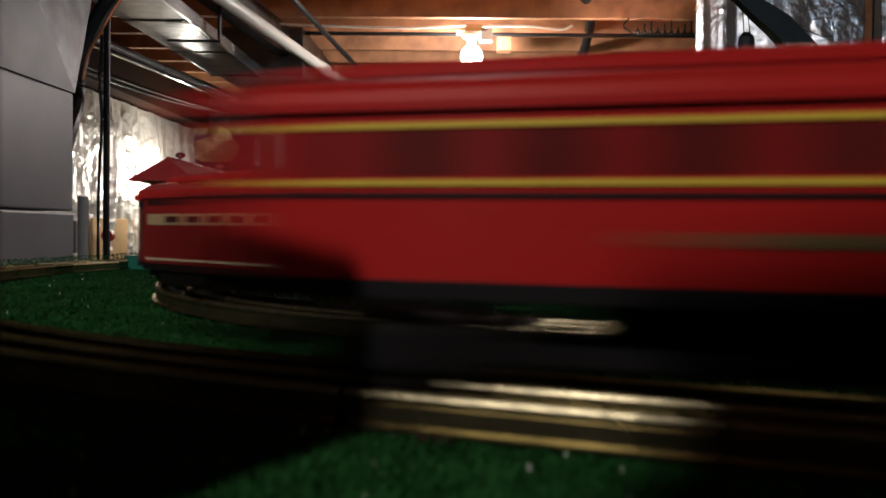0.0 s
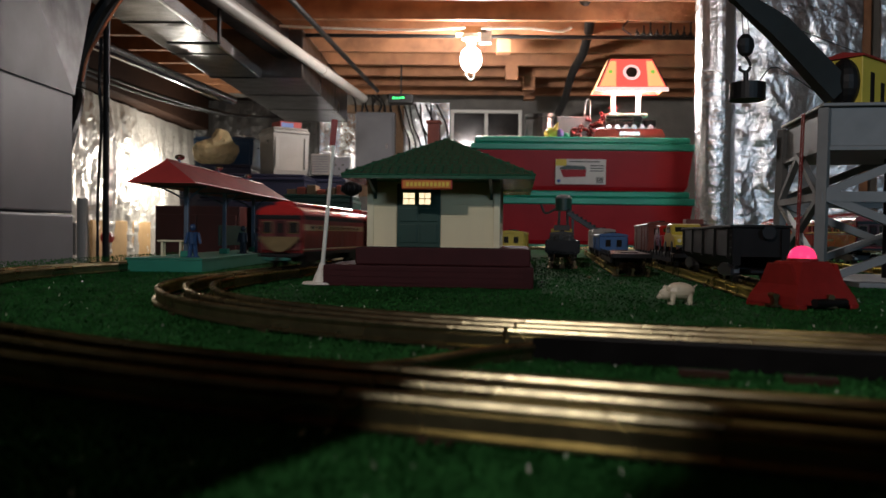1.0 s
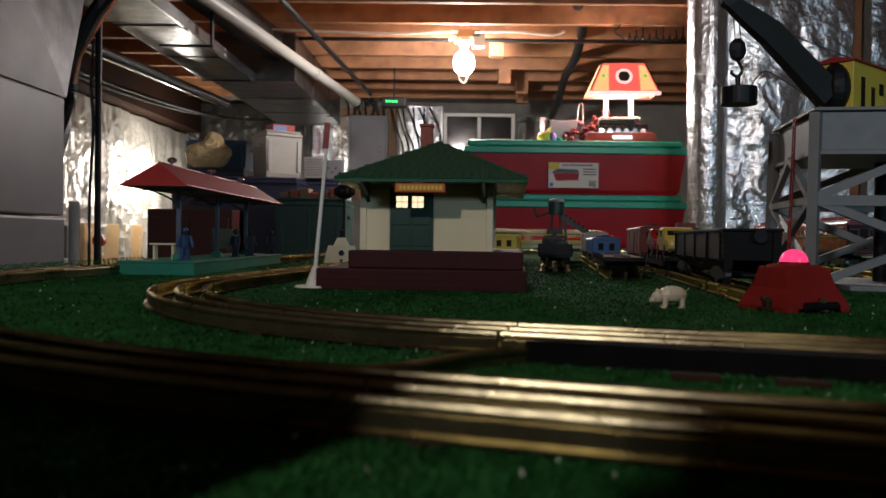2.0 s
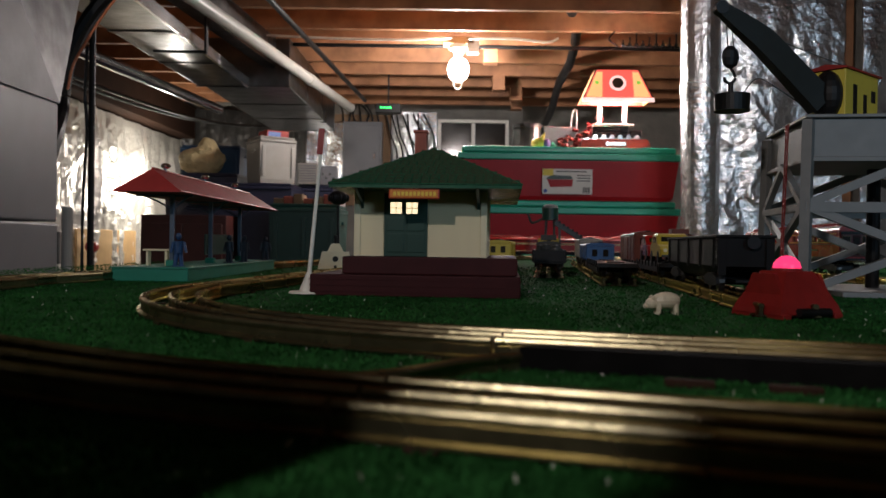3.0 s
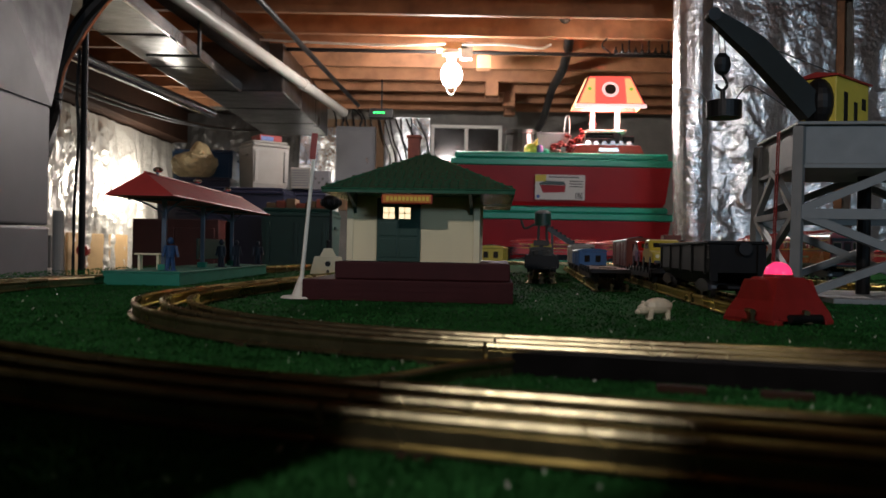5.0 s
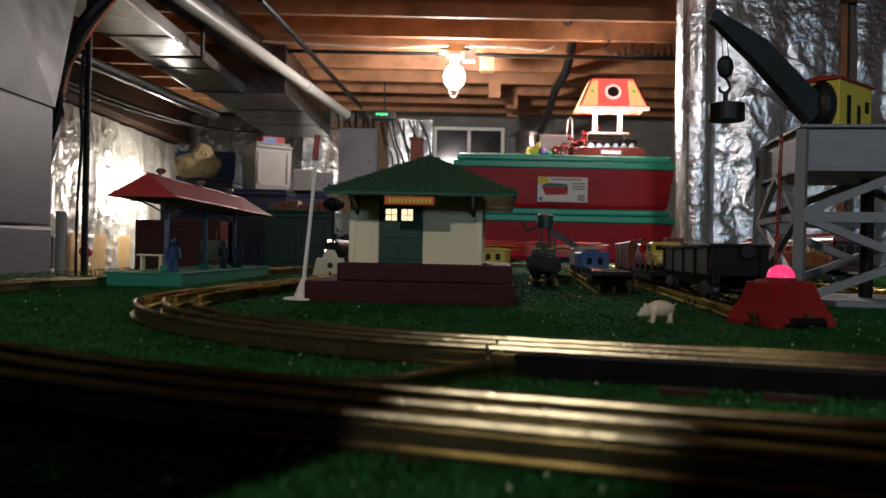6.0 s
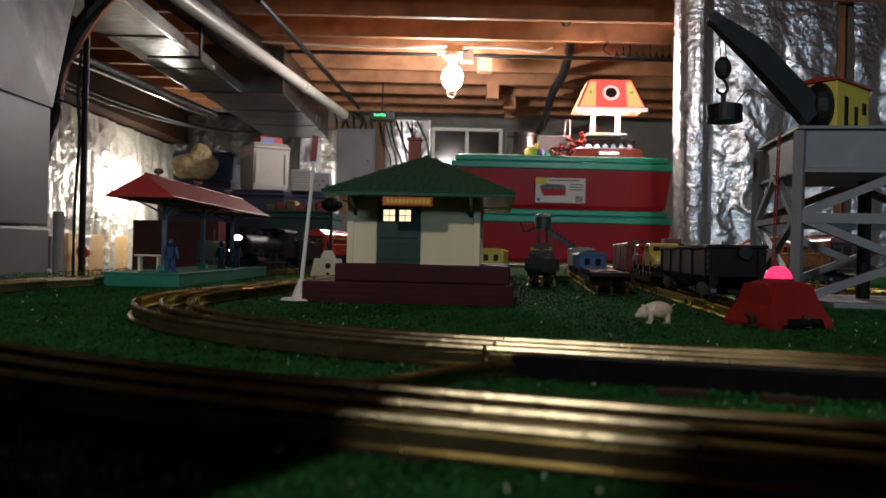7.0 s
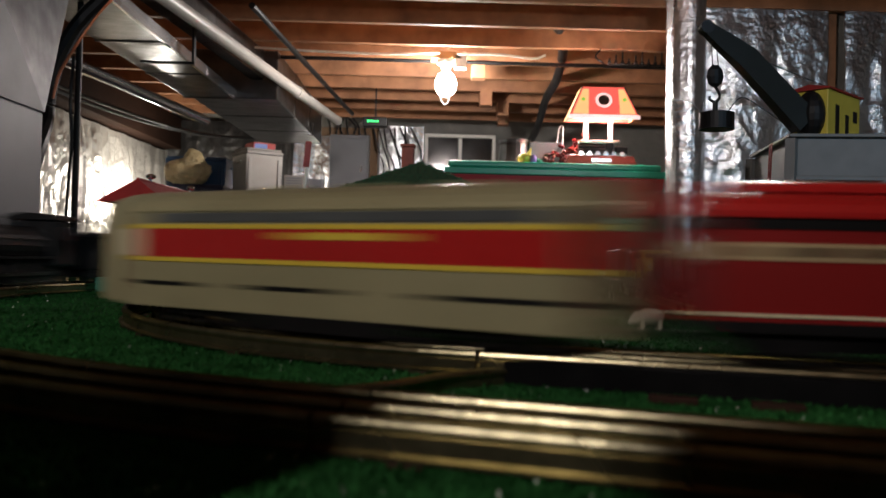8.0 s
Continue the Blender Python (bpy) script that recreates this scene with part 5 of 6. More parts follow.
M_TOTEDKGREEN = mat("forest_tote_plastic", (0.008, 0.045, 0.035), 0.42, var=0.15, scale=12)
M_BAG = mat("yellow_plastic_bag", (0.46, 0.36, 0.19), 0.4, var=0.25, scale=20, bump=0.4)
M_CARDBOARD = mat("cardboard", (0.2, 0.12, 0.065), 0.8, var=0.15, scale=20)
M_DARKWOOD = mat("reddish_wood", (0.06, 0.014, 0.011), 0.5, var=0.25, scale=10)
M_PINE = mat("pale_plywood", (0.5, 0.32, 0.15), 0.7, var=0.2, scale=10)


def tote(m, w, d, h, tub, lid, label, ribs=0, neck=0.86):
    """A tapered tub with a rim, ribs and a stepped lid."""
    t = thing("storage_tote", m, label, "tote", "storage totes")
    x, k = w / 2, 0.94
    hl = h * neck
    hm = h - (h - hl) * 0.5
    part("tub", loft(nb(), [[(-x * k * .97, 0.02, 0), (x * k * .97, 0.02, 0), (x * k * .97, d - 0.02, 0), (-x * k * .97, d - 0.02, 0)],
                            [(-x * k, 0.012, hl * 0.1), (x * k, 0.012, hl * 0.1), (x * k, d - 0.012, hl * 0.1), (-x * k, d - 0.012, hl * 0.1)],
                            [(-x * .985, 0.004, hl), (x * .985, 0.004, hl), (x * .985, d - 0.004, hl), (-x * .985, d - 0.004, hl)]]), tub, t)
    part("lid_rim", box(nb(), -x, x, -0.008, d + 0.008, hl + 0.001, hm, 0.006), lid, t)
    part("lid", box(nb(), -x * 0.965, x * 0.965, 0.012, d - 0.012, hm + 0.001, h - 0.001, 0.01), lid, t)
    for i in range(ribs):
        xx = -x * 0.8 + 1.6 * x * i / max(1, ribs - 1)
        part("rib", box(nb(), xx - 0.012, xx + 0.012, -0.002, 0.012, hl * 0.15, hl * 0.9, 0.003), tub, t)
    for s in (-1, 1):
        part("handle", box(nb(), s * x * 0.98 - 0.012, s * x * 0.98 + 0.012, d * 0.35, d * 0.65, hl * 0.78, hl * 0.84, 0.004), lid, t)
    return t


for k in range(5):
    tote(pose(0.631, 4.2, FLOOR_Z + 0.286 * k, 0, 0, -0.4 * (k % 2)), 1.18, 0.5, 0.286, M_RED, M_GREEN, "long red plastic tote with a green lid, stacked", 0, 0.74)


def tote_label():
    t = thing("tote_label", pose(0.62, 4.186, 0.392, 1.2, 0, 0), "white paper product label on the red tote", "label")
    part("paper", box(nb(), -0.132, 0.132, 0.0, 0.002, -0.066, 0.066), M_LABEL, t)
    part("corner_flash", box(nb(), -0.131, -0.075, -0.0012, -0.0001, 0.03, 0.065), M_LABELYEL, t, "yellow corner")
    part("picture_lid", prism(nb(), [(-0.11, 0.012), (0.03, 0.012), (0.02, 0.03), (-0.08, 0.034), (-0.11, 0.02)], 1, -0.0012, -0.0001), M_TOTEDKGREEN, t)
    part("picture_tub", prism(nb(), [(-0.108, 0.011), (0.03, 0.011), (0.026, -0.026), (-0.09, -0.03)], 1, -0.0011, -0.0001), M_RED, t)
    part("logo", cyl(nb(), (-0.115, -0.0012, -0.05), (-0.115, -0.0002, -0.05), 0.01, seg=16), M_LABELBLUE, t)
    for k in range(3):
        part("text_bar", box(nb(), 0.05, 0.12, -0.001, -0.0001, 0.03 - k * 0.014, 0.035 - k * 0.014), M_CARGREY, t)
    for k in range(7):
        part("barcode_bar", box(nb(), 0.082 + k * 0.0055, 0.085 + k * 0.0055, -0.001, -0.0001, -0.06, -0.028), M_BLACK, t)
    part("text_bar", box(nb(), -0.06, 0.1, -0.001, -0.0001, 0.05, 0.056), M_CARGREY, t)
    return t


tote_label()

M_SHADE = mat("glowing_red_shade", (0.75, 0.1, 0.08), 0.5, var=0.1, scale=8, emit=(1.0, 0.13, 0.1), power=0.9)
M_SHADESIDE = mat("glowing_amber_shade", (0.8, 0.45, 0.2), 0.5, var=0.1, scale=8, emit=(1.0, 0.5, 0.2), power=1.0)
M_SHADEWHITE = mat("glowing_white_shade", (0.9, 0.85, 0.8), 0.5, var=0.0, emit=(1.0, 0.62, 0.6), power=1.1)
M_SHADEEDGE = mat("shade_edging", (0.06, 0.03, 0.02), 0.5, var=0.2, scale=60)
M_SHADEGREEN = mat("glowing_green_spot", (0.2, 0.5, 0.1), 0.5, var=0.0, emit=(0.3, 0.8, 0.1), power=0.6)
M_LAMPWOOD = mat("polished_lamp_wood", (0.16, 0.03, 0.025), 0.25, var=0.2, scale=20)
M_LAMPWHITE = mat("white_lamp_post", (0.85, 0.8, 0.75), 0.35, var=0.05, scale=30)


def table_lamp():
    t = thing("table_lamp", pose(0.905, 4.4, 0.5805, 0, 0, -2), "novelty table lamp with glowing red shade and engine base", "lamp")
    part("base", loft(nb(), [[(-0.2, -0.08, 0), (0.2, -0.08, 0), (0.2, 0.08, 0), (-0.2, 0.08, 0)], [(-0.19, -0.075, 0.02), (0.19, -0.075, 0.02), (0.19, 0.075, 0.02), (-0.19, 0.075, 0.02)],
                             [(-0.175, -0.06, 0.06), (0.175, -0.06, 0.06), (0.175, 0.06, 0.06), (-0.175, 0.06, 0.06)]]), M_LAMPWOOD, t, "polished reddish wooden base")
    part("name_plate", box(nb(), -0.055, 0.055, -0.074, -0.067, 0.022, 0.045, 0.002, Matrix.Rotation(0, 4, "X")), M_CHROME, t, "small metal plate")
    e = part("engine", box(nb(), -0.12, 0.07, -0.025, 0.025, 0.075, 0.105, 0.006), M_BLACKIRON, t, "small black engine model")
    part("boiler", cyl(nb(), (-0.12, 0, 0.115), (0.03, 0, 0.115), 0.022, seg=18), M_BLACKIRON, e)
    part("cab", box(nb(), 0.03, 0.075, -0.028, 0.028, 0.1, 0.145, 0.003), M_BLACKIRON, e)
    part("tender", box(nb(), 0.085, 0.15, -0.025, 0.025, 0.075, 0.115, 0.004), M_BLACKIRON, e)
    for k in range(6):
        part("wheel", cyl(nb(), (-0.105 + k * 0.045, -0.03, 0.075), (-0.105 + k * 0.045, -0.024, 0.075), 0.014, seg=14), M_CHROME, e)
    part("rail_strip", box(nb(), -0.17, 0.17, -0.03, 0.03, 0.0602, 0.066), M_CHROME, t)
    for x in (-0.075, 0.065):
        part("post", box(nb(), x - 0.012, x + 0.012, 0.03, 0.054, 0.061, 0.29, 0.003), M_LAMPWHITE, t, "white upright")
    part("shelf", box(nb(), -0.115, 0.105, -0.03, 0.056, 0.135, 0.15, 0.004), M_LAMPWHITE, t)
    # four sloping glowing panels with dark edging
    zb, zt, xb, xt, yb, yt = 0.275, 0.435, 0.185, 0.115, 0.12, 0.07
    th = 0.004
    for s in (-1, 1):
        part("shade_panel", loft(nb(), [[(-xb, s * yb, zb), (xb, s * yb, zb), (xt, s * yt, zt), (-xt, s * yt, zt)], [(-xb, s * (yb + th), zb), (xb, s * (yb + th), zb), (xt, s * (yt + th), zt), (-xt, s * (yt + th), zt)]]), M_SHADE, t, "glowing red panel")
        part("side_panel", loft(nb(), [[(s * xb, -yb, zb), (s * xb, yb, zb), (s * xt, yt, zt), (s * xt, -yt, zt)], [(s * (xb + th), -yb, zb), (s * (xb + th), yb, zb), (s * (xt + th), yt, zt), (s * (xt + th), -yt, zt)]]), M_SHADESIDE, t, "glowing amber panel")
        for q in (-1, 1):
            part("edging", tube(nb(), [(s * xb, q * (yb + th), zb), (s * xt, q * (yt + th), zt)], 0.004, 6), M_SHADEEDGE, t)
    tilt = Matrix.Translation((0, -yb - th - 0.0015, zb)) @ Matrix.Rotation(-math.atan2(yb - yt, zt - zb), 4, "X")
    em = nb()
    cyl(em, (0.0, 0.0, 0.088), (0.0, -0.002, 0.088), 0.031, seg=28)
    for v in em.verts:
        v.co = tilt @ v.co
    part("emblem", em, M_SHADEEDGE, t, "dark round emblem")
    # disc painting the bulb's glow through the shade, behind the emblem
    ring = nb()
    cyl(ring, (0.0, 0.0012, 0.088), (0.0, 0.0002, 0.088), 0.045, seg=28)
    for v in ring.verts:
        v.co = tilt @ v.co
    part("emblem_ring", ring, M_SHADEWHITE, t, "pale glowing disc for the bulb's light through the shade")
    for sx in (-1, 1):
        am = nb()
        prism(am, [(sx * 0.085, 0.004), (sx * 0.172, 0.004), (sx * 0.112, 0.155), (sx * 0.08, 0.155)], 1, -0.0008, 0.0008)
        for v in am.verts:
            v.co = tilt @ v.co
        part("corner_panel", am, M_SHADESIDE, t, "glowing amber corner")
        gm = nb()
        cyl(gm, (sx * 0.112, -0.001, 0.09), (sx * 0.112, -0.0025, 0.09), 0.012, seg=12)
        for v in gm.verts:
            v.co = tilt @ v.co
        part("green_spot", gm, M_SHADEGREEN, t)
    part("bottom_band", box(nb(), -xb - 0.008, xb + 0.008, -yb - 0.008, -yb + 0.002, zb - 0.022, zb - 0.001, 0.003), M_SHADEWHITE, t, "bright white lower band")
    part("bulb", ball(nb(), (0, 0, 0.33), 0.03), M_BULB, t, "lit bulb")
    return t


M_BULB = mat("lit_bulb", (1, 1, 1), 0.3, var=0.0, emit=(1.0, 0.9, 0.8), power=60)
table_lamp()


def plush(m):
    t = thing("plush_toy", m, "small plush toy in yellow, purple and green", "plush toy")
    part("body", ball(nb(), (-0.03, 0, 0.05), 0.06, (1.1, 0.8, 0.85)), M_YELLOW, t)
    part("wing", ball(nb(), (0.045, -0.02, 0.045), 0.045, (0.7, 0.8, 1)), mat("purple_plush", (0.3, 0.16, 0.45), 0.8), t)
    part("tail", ball(nb(), (0.09, 0, 0.03), 0.04, (1, 0.8, 0.8)), mat("green_plush", (0.02, 0.2, 0.12), 0.8), t)
    part("beak", cyl(nb(), (0.0, -0.02, 0.085), (0.025, -0.02, 0.145), 0.025, 0.004, 12), M_CARYELLOW, t)
    return t


plush(pose(0.5, 4.35, 0.5805) @ Matrix.Scale(0.62, 4))
t = thing("papers", pose(0.28, 4.38, 0.5805, 0, 0, 6), "loose flat papers on the tote lid", "papers")
part("sheet", box(nb(), -0.16, 0.16, -0.1, 0.1, 0, 0.006), M_LABEL, t)
part("sheet", box(nb(), -0.1, 0.2, -0.08, 0.12, 0.0062, 0.011), M_LABEL, t)


def red_garland():
    bm = nb()
    for k in range(160):
        a = random.uniform(-0.16, 0.1)
        z = 0.03 + max(0, (a + 0.16)) * 0.6 * random.random() + random.random() * 0.07
        ball(bm, (a, random.uniform(-0.05, 0.08), z), random.uniform(0.008, 0.02), (1, 1, random.uniform(0.5, 1)), 6, 4)
    return solo("holiday_garland", bm, mat("red_tinsel", (0.16, 0.01, 0.012), 0.4, var=0.4, scale=40), "heap of red holiday decorations on the tote", "garland", kind="stuff", m=pose(0.775, 4.55, 0.565))


red_garland()
t = thing("glass_jar", pose(0.45, 4.62, 0.5805), "large clear jar with shiny lid", "jar")
part("jar", cyl(nb(), (0, 0, 0), (0, 0, 0.15), 0.1, 0.085, 20), M_DUCT, t)
part("lid", cyl(nb(), (0, 0, 0.1502), (0, 0, 0.17), 0.092, seg=20), M_DUCT, t)
t = thing("grey_bin", pose(0.63, 4.62, 0.5805), "pale grey plastic bin with wire handle", "bin")
part("bin", box(nb(), -0.1, 0.1, -0.06, 0.06, 0, 0.16, 0.01), M_GREYPAINT, t)
part("handle", tube(nb(), curve_pts([(0.07, 0, 0.16), (0.08, 0, 0.25), (0.1, 0, 0.26), (0.105, 0, 0.16)], 6), 0.003, 6), M_WHITE, t)

# ceiling bulb with pull cord
t = thing("ceiling_bulb", pose(0.039, 4.75, 0), "lit bulb, oversized for its glare, in a porcelain holder with pull cord", "light bulb")
# oversized ball: the bulb's glare is put into its shape
part("bulb", ball(nb(), (0, 0, 1.1), 0.066, (1, 1, 1.15)), M_BULB, t, "glowing bulb").visible_shadow = False
part("holder", cyl(cyl(nb(), (0, 0, 1.175), (0, 0, 1.22), 0.022, 0.035, 18), (0, 0, 1.22), (0, 0, 1.245), 0.055, seg=20), M_WHITE, t, "white porcelain holder")
part("mounting_board", box(nb(), -0.09, 0.09, -0.05, 0.05, 1.2455, 1.2865), M_PINE, t)
part("pull_cord", tube(nb(), curve_pts([(-0.025, -0.02, 1.17), (-0.03, -0.02, 1.02), (0.0, -0.02, 0.975), (0.025, -0.02, 1.02), (0.03, -0.02, 1.15)], 6), 0.0035, 6), M_WHITE, t)
solo("junction_box", box(nb(), 0.09, 0.16, 4.7, 4.76, 1.19, 1.287, 0.004), M_WHITE, "white electrical box under a joist", "electrical box")

# unseen bulb added for the fill; its dome keeps the joists dark
t = thing("ceiling_bulb", pose(0.95, 2.2, 0), "added unseen bulb over the table, lighting totes and foil", "light bulb")
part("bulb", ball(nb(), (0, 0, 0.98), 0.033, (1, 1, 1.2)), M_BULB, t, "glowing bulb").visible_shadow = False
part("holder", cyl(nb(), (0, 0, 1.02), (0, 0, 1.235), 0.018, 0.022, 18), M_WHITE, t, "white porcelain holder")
part("dome_shade", cyl(nb(), (0, 0, 1.1), (0, 0, 1.17), 0.13, 0.03, 28, False), M_BLACKIRON, t, "added dark dome keeping the fill light off the joists")
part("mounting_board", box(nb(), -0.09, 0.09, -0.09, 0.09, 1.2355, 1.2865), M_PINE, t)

# source inferred from the bright west foil; lamp and stand are made up
t = thing("work_lamp", pose(-2.12, 6.2, 0), "unseen lamp added behind the stacked totes to light the west foil", "lamp")
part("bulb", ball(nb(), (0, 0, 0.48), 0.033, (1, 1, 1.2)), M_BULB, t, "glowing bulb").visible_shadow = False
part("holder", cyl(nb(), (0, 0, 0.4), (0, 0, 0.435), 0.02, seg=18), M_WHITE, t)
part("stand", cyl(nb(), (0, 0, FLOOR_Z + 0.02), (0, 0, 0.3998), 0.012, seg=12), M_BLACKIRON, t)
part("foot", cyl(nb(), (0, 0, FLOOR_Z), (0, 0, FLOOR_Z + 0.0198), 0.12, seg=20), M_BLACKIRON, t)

# pipes, hoses, wires under the joists
solo("conduit", tube(nb(), [(-1.2, 4.88, 1.27), (1.5, 4.88, 1.27)], 0.012, 8), M_BLACKIRON, "grey steel conduit under the joists", "conduit")
for pts in ([(-1.35, 4.6, 1.265), (-0.9, 4.62, 1.25), (-0.35, 4.64, 1.245), (-0.1, 4.66, 1.26), (0.0, 4.7, 1.275)], [(0.1, 4.66, 1.262), (0.35, 4.64, 1.26), (0.55, 4.63, 1.24), (0.62, 4.62, 1.26)]):
    solo("cable", tube(nb(), curve_pts(pts, 6), 0.007, 6), M_WHITE, "white electrical cable stapled along a joist", "cable")
solo("drain_pipe", cyl(cyl(nb(), (-1.241, 2.500, 1.101), (-0.785, 6.200, 1.109), 0.033, seg=18), (-0.921, 5.100, 1.106), (-0.911, 5.180, 1.106), 0.038, seg=18), M_PVC, "white plastic drain pipe hung below the joists", "pipe", kind="structure")
solo("water_pipe", cyl(nb(), (-0.898, 3.750, 1.230), (-0.719, 6.600, 1.240), 0.016, seg=14), M_BLACKIRON, "dark grey pipe below the joists", "pipe", kind="structure")
solo("black_hose", tube(nb(), curve_pts([(0.6, 4.0, 1.45), (0.64, 4.4, 1.42), (0.75, 4.8, 1.36), (0.79, 5.3, 1.28), (0.8, 5.9, 1.26), (0.83, 6.6, 1.17), (0.83, 7.3, 1.1)], 8), 0.03, 12), M_BLACK, "thick black corrugated hose crossing below the joists", "hose")
t = thing("hanging_hooks", pose(0, 0, 0), "row of small dark hooks along a joist", "hooks")
part("rail", tube(nb(), [(0.97, 4.55, 1.2), (1.3, 4.55, 1.2)], 0.006, 6), M_BLACKIRON, t)
for k in range(9):
    x = 0.98 + k * 0.038
    part("hook", ball(cyl(nb(), (x, 4.55, 1.2), (x, 4.55, 1.235 + 0.02 * (k % 3)), 0.005, seg=6), (x, 4.55, 1.21), 0.012, u=8, v=6), M_BLACKIRON, t)
solo("hook_wire", tube(nb(), curve_pts([(0.93, 4.55, 1.285), (0.9, 4.55, 1.24), (0.95, 4.55, 1.2)], 5), 0.005, 6), M_BLACKIRON, "bent dark wire below a joist", "wire")
solo("joist_block", box(nb(), 0.2, 0.29, 4.94, 5.04, 1.19, 1.2868, 0.004), M_WOOD, "short wooden block between joists", "wood block")
for x, y in ((0.3, 5.76), (0.46, 6.16), (0.5, 6.57)):
    solo("joist_block", box(nb(), x, x + 0.09, y, y + 0.1, 1.18, 1.2868, 0.004), M_WOOD, "short wooden block below a joist", "wood block")

# flat return duct, a narrower one beside it, and the round vent pipe
t = thing("return_duct", pose(0, 0, 0), "flat galvanized sheet-metal return duct", "duct", kind="structure")
for k in range(4):
    y = 2.3 + k * 0.62
    part("duct_section", box(nb(), -1.535, -1.24, y, y + 0.619, 0.985, 1.02, 0.004), M_DUCT, t)
    # edge strip in a brighter metal than the duct
    part("flange", box(nb(), -1.239, -1.222, y, y + 0.619, 0.98, 1.035, 0.002), M_FLUE, t, "brighter metal strip along the duct edge")
    part("seam", box(nb(), -1.54, -1.238, y + 0.605, y + 0.62, 0.98, 1.022, 0.002), M_DUCT, t)
# top raised to the joists, to block the bulb's light at left
t = thing("trunk_duct", pose(0, 0, 0), "dull sheet-metal trunk duct", "duct", kind="structure")
for k in range(3):
    y = 4.79 + k * 0.62
    part("duct_section", box(nb(), -1.5, -0.98, y, y + 0.619, 0.99, 1.284, 0.006), M_DUCT, t)
    part("seam", box(nb(), -1.503, -0.977, y + 0.605, y + 0.62, 0.986, 1.285, 0.002), M_DUCT, t)
# made taller for the same purpose: it shades the joists beyond
t = thing("branch_duct", pose(0, 0, 0), "narrow dull sheet-metal branch duct", "duct", kind="structure")
for k in range(4):
    a, b = Vector((-1.29, 2.7, 1.15)), Vector((-1.06, 5.3, 1.15))
    p, q = a.lerp(b, k / 4), a.lerp(b, (k + 0.992) / 4)
    part("duct_section", loft(nb(), [[(c.x + u, c.y, z) for u, z in ((-0.04, 1.11), (0.04, 1.11), (0.04, 1.284), (-0.04, 1.284))] for c in (p, q)]), M_DUCT, t)
t = thing("duct_hanger", pose(0, 0, 0), "black iron strap hanger below a duct", "hanger", kind="structure")
part("hanger", box(nb(), -1.415, -1.16, 3.74, 3.76, 0.94, 0.952, 0.002), M_BLACKIRON, t)
part("hanger_strap", box(nb(), -1.172, -1.16, 3.735, 3.765, 0.9525, 1.285, 0.002), M_BLACKIRON, t)
t = thing("vent_pipe", pose(0, 0, 0), "shiny round sheet-metal vent pipe", "duct", kind="structure")
for k in range(4):
    a, b = Vector((-1.72, 3.2, 0.9)), Vector((-1.515, 5.17, 0.912))
    part("pipe_section", cyl(nb(), a.lerp(b, k / 4), a.lerp(b, (k + 0.995) / 4), 0.032, 0.030, 20), M_FLUE, t)
# plain dark strip filling the wall top above the foil
solo("dark_soffit", box(nb(), LEFT_X + 0.001, -2.38, 3.0, FAR_Y - 0.002, 1.0, 1.285, 0.004), M_TIE, "dark strip along the wall top under the joists", "soffit", kind="structure")
for k in range(2):
    solo("cable", tube(nb(), curve_pts([(-2.2 + 0.07 * k, 3.4, 0.98 - 0.02 * k), (-2.1 + 0.06 * k, 4.8, 0.93 + 0.01 * k), (-1.9 + 0.05 * k, 6.2, 0.98), (-1.5, 7.2, 1.1)], 6), 0.011, 6), M_BLACK, "black cable slung below the joists", "cable")

# furnace with tapered plenum
t = thing("furnace", pose(0, 0, 0), "grey sheet-metal furnace with tapered plenum", "furnace")
part("cabinet", box(nb(), -1.95, -1.24, 1.5, 2.5, FLOOR_Z, 0.1, 0.008), M_GREYPAINT, t, "lower grey cabinet panel")
part("upper_panel", box(nb(), -1.95, -1.243, 1.503, 2.497, 0.104, 0.478, 0.006), M_GREYPAINT, t, "upper grey cabinet panel")
bm = nb()
a1, b1, c1, d1, a2, b2, e2, f2, d2 = [bm.verts.new(p) for p in ((-1.95, 1.5, 0.48), (-1.24, 1.5, 0.48), (-1.24, 2.5, 0.48), (-1.95, 2.5, 0.48), (-1.95, 1.5, 1.27), (-1.24, 1.5, 1.27),
                                                                (-1.24, 1.772, 1.27), (-1.336, 2.95, 1.27), (-1.95, 2.95, 1.27))]
for face in ((a1, b1, b2, a2), (b1, c1, e2, b2), (c1, d1, d2), (c1, d2, f2), (d1, a1, a2, d2), (a2, b2, e2, f2, d2), (a1, d1, c1, b1)):
    bm.faces.new(face)
part("plenum", bm, M_PLENUM, t, "galvanized tapered plenum")
# this plenum face is coloured lighter, to bring out the crease
bm = nb()
bm.faces.new([bm.verts.new(p) for p in ((-1.24, 2.5, 0.48), (-1.336, 2.95, 1.27), (-1.24, 1.772, 1.27))])
bmesh.ops.solidify(bm, geom=list(bm.faces), thickness=-0.004)
part("plenum_gore", bm, M_GALV, t, "triangular plenum face coloured lighter for the light on it")
solo("black_cable", tube(nb(), curve_pts([(-1.425, 2.750, 0.256), (-1.423, 2.850, 0.448), (-1.458, 2.955, 0.557), (-1.451, 2.955, 0.642), (-1.433, 2.955, 0.727), (-1.398, 2.955, 0.812), (-1.347, 2.955, 0.897), (-1.278, 2.955, 0.972), (-1.163, 2.955, 1.069)], 8), 0.028, 10), M_BLACK, "thick black cable looping up beside the furnace", "cable")
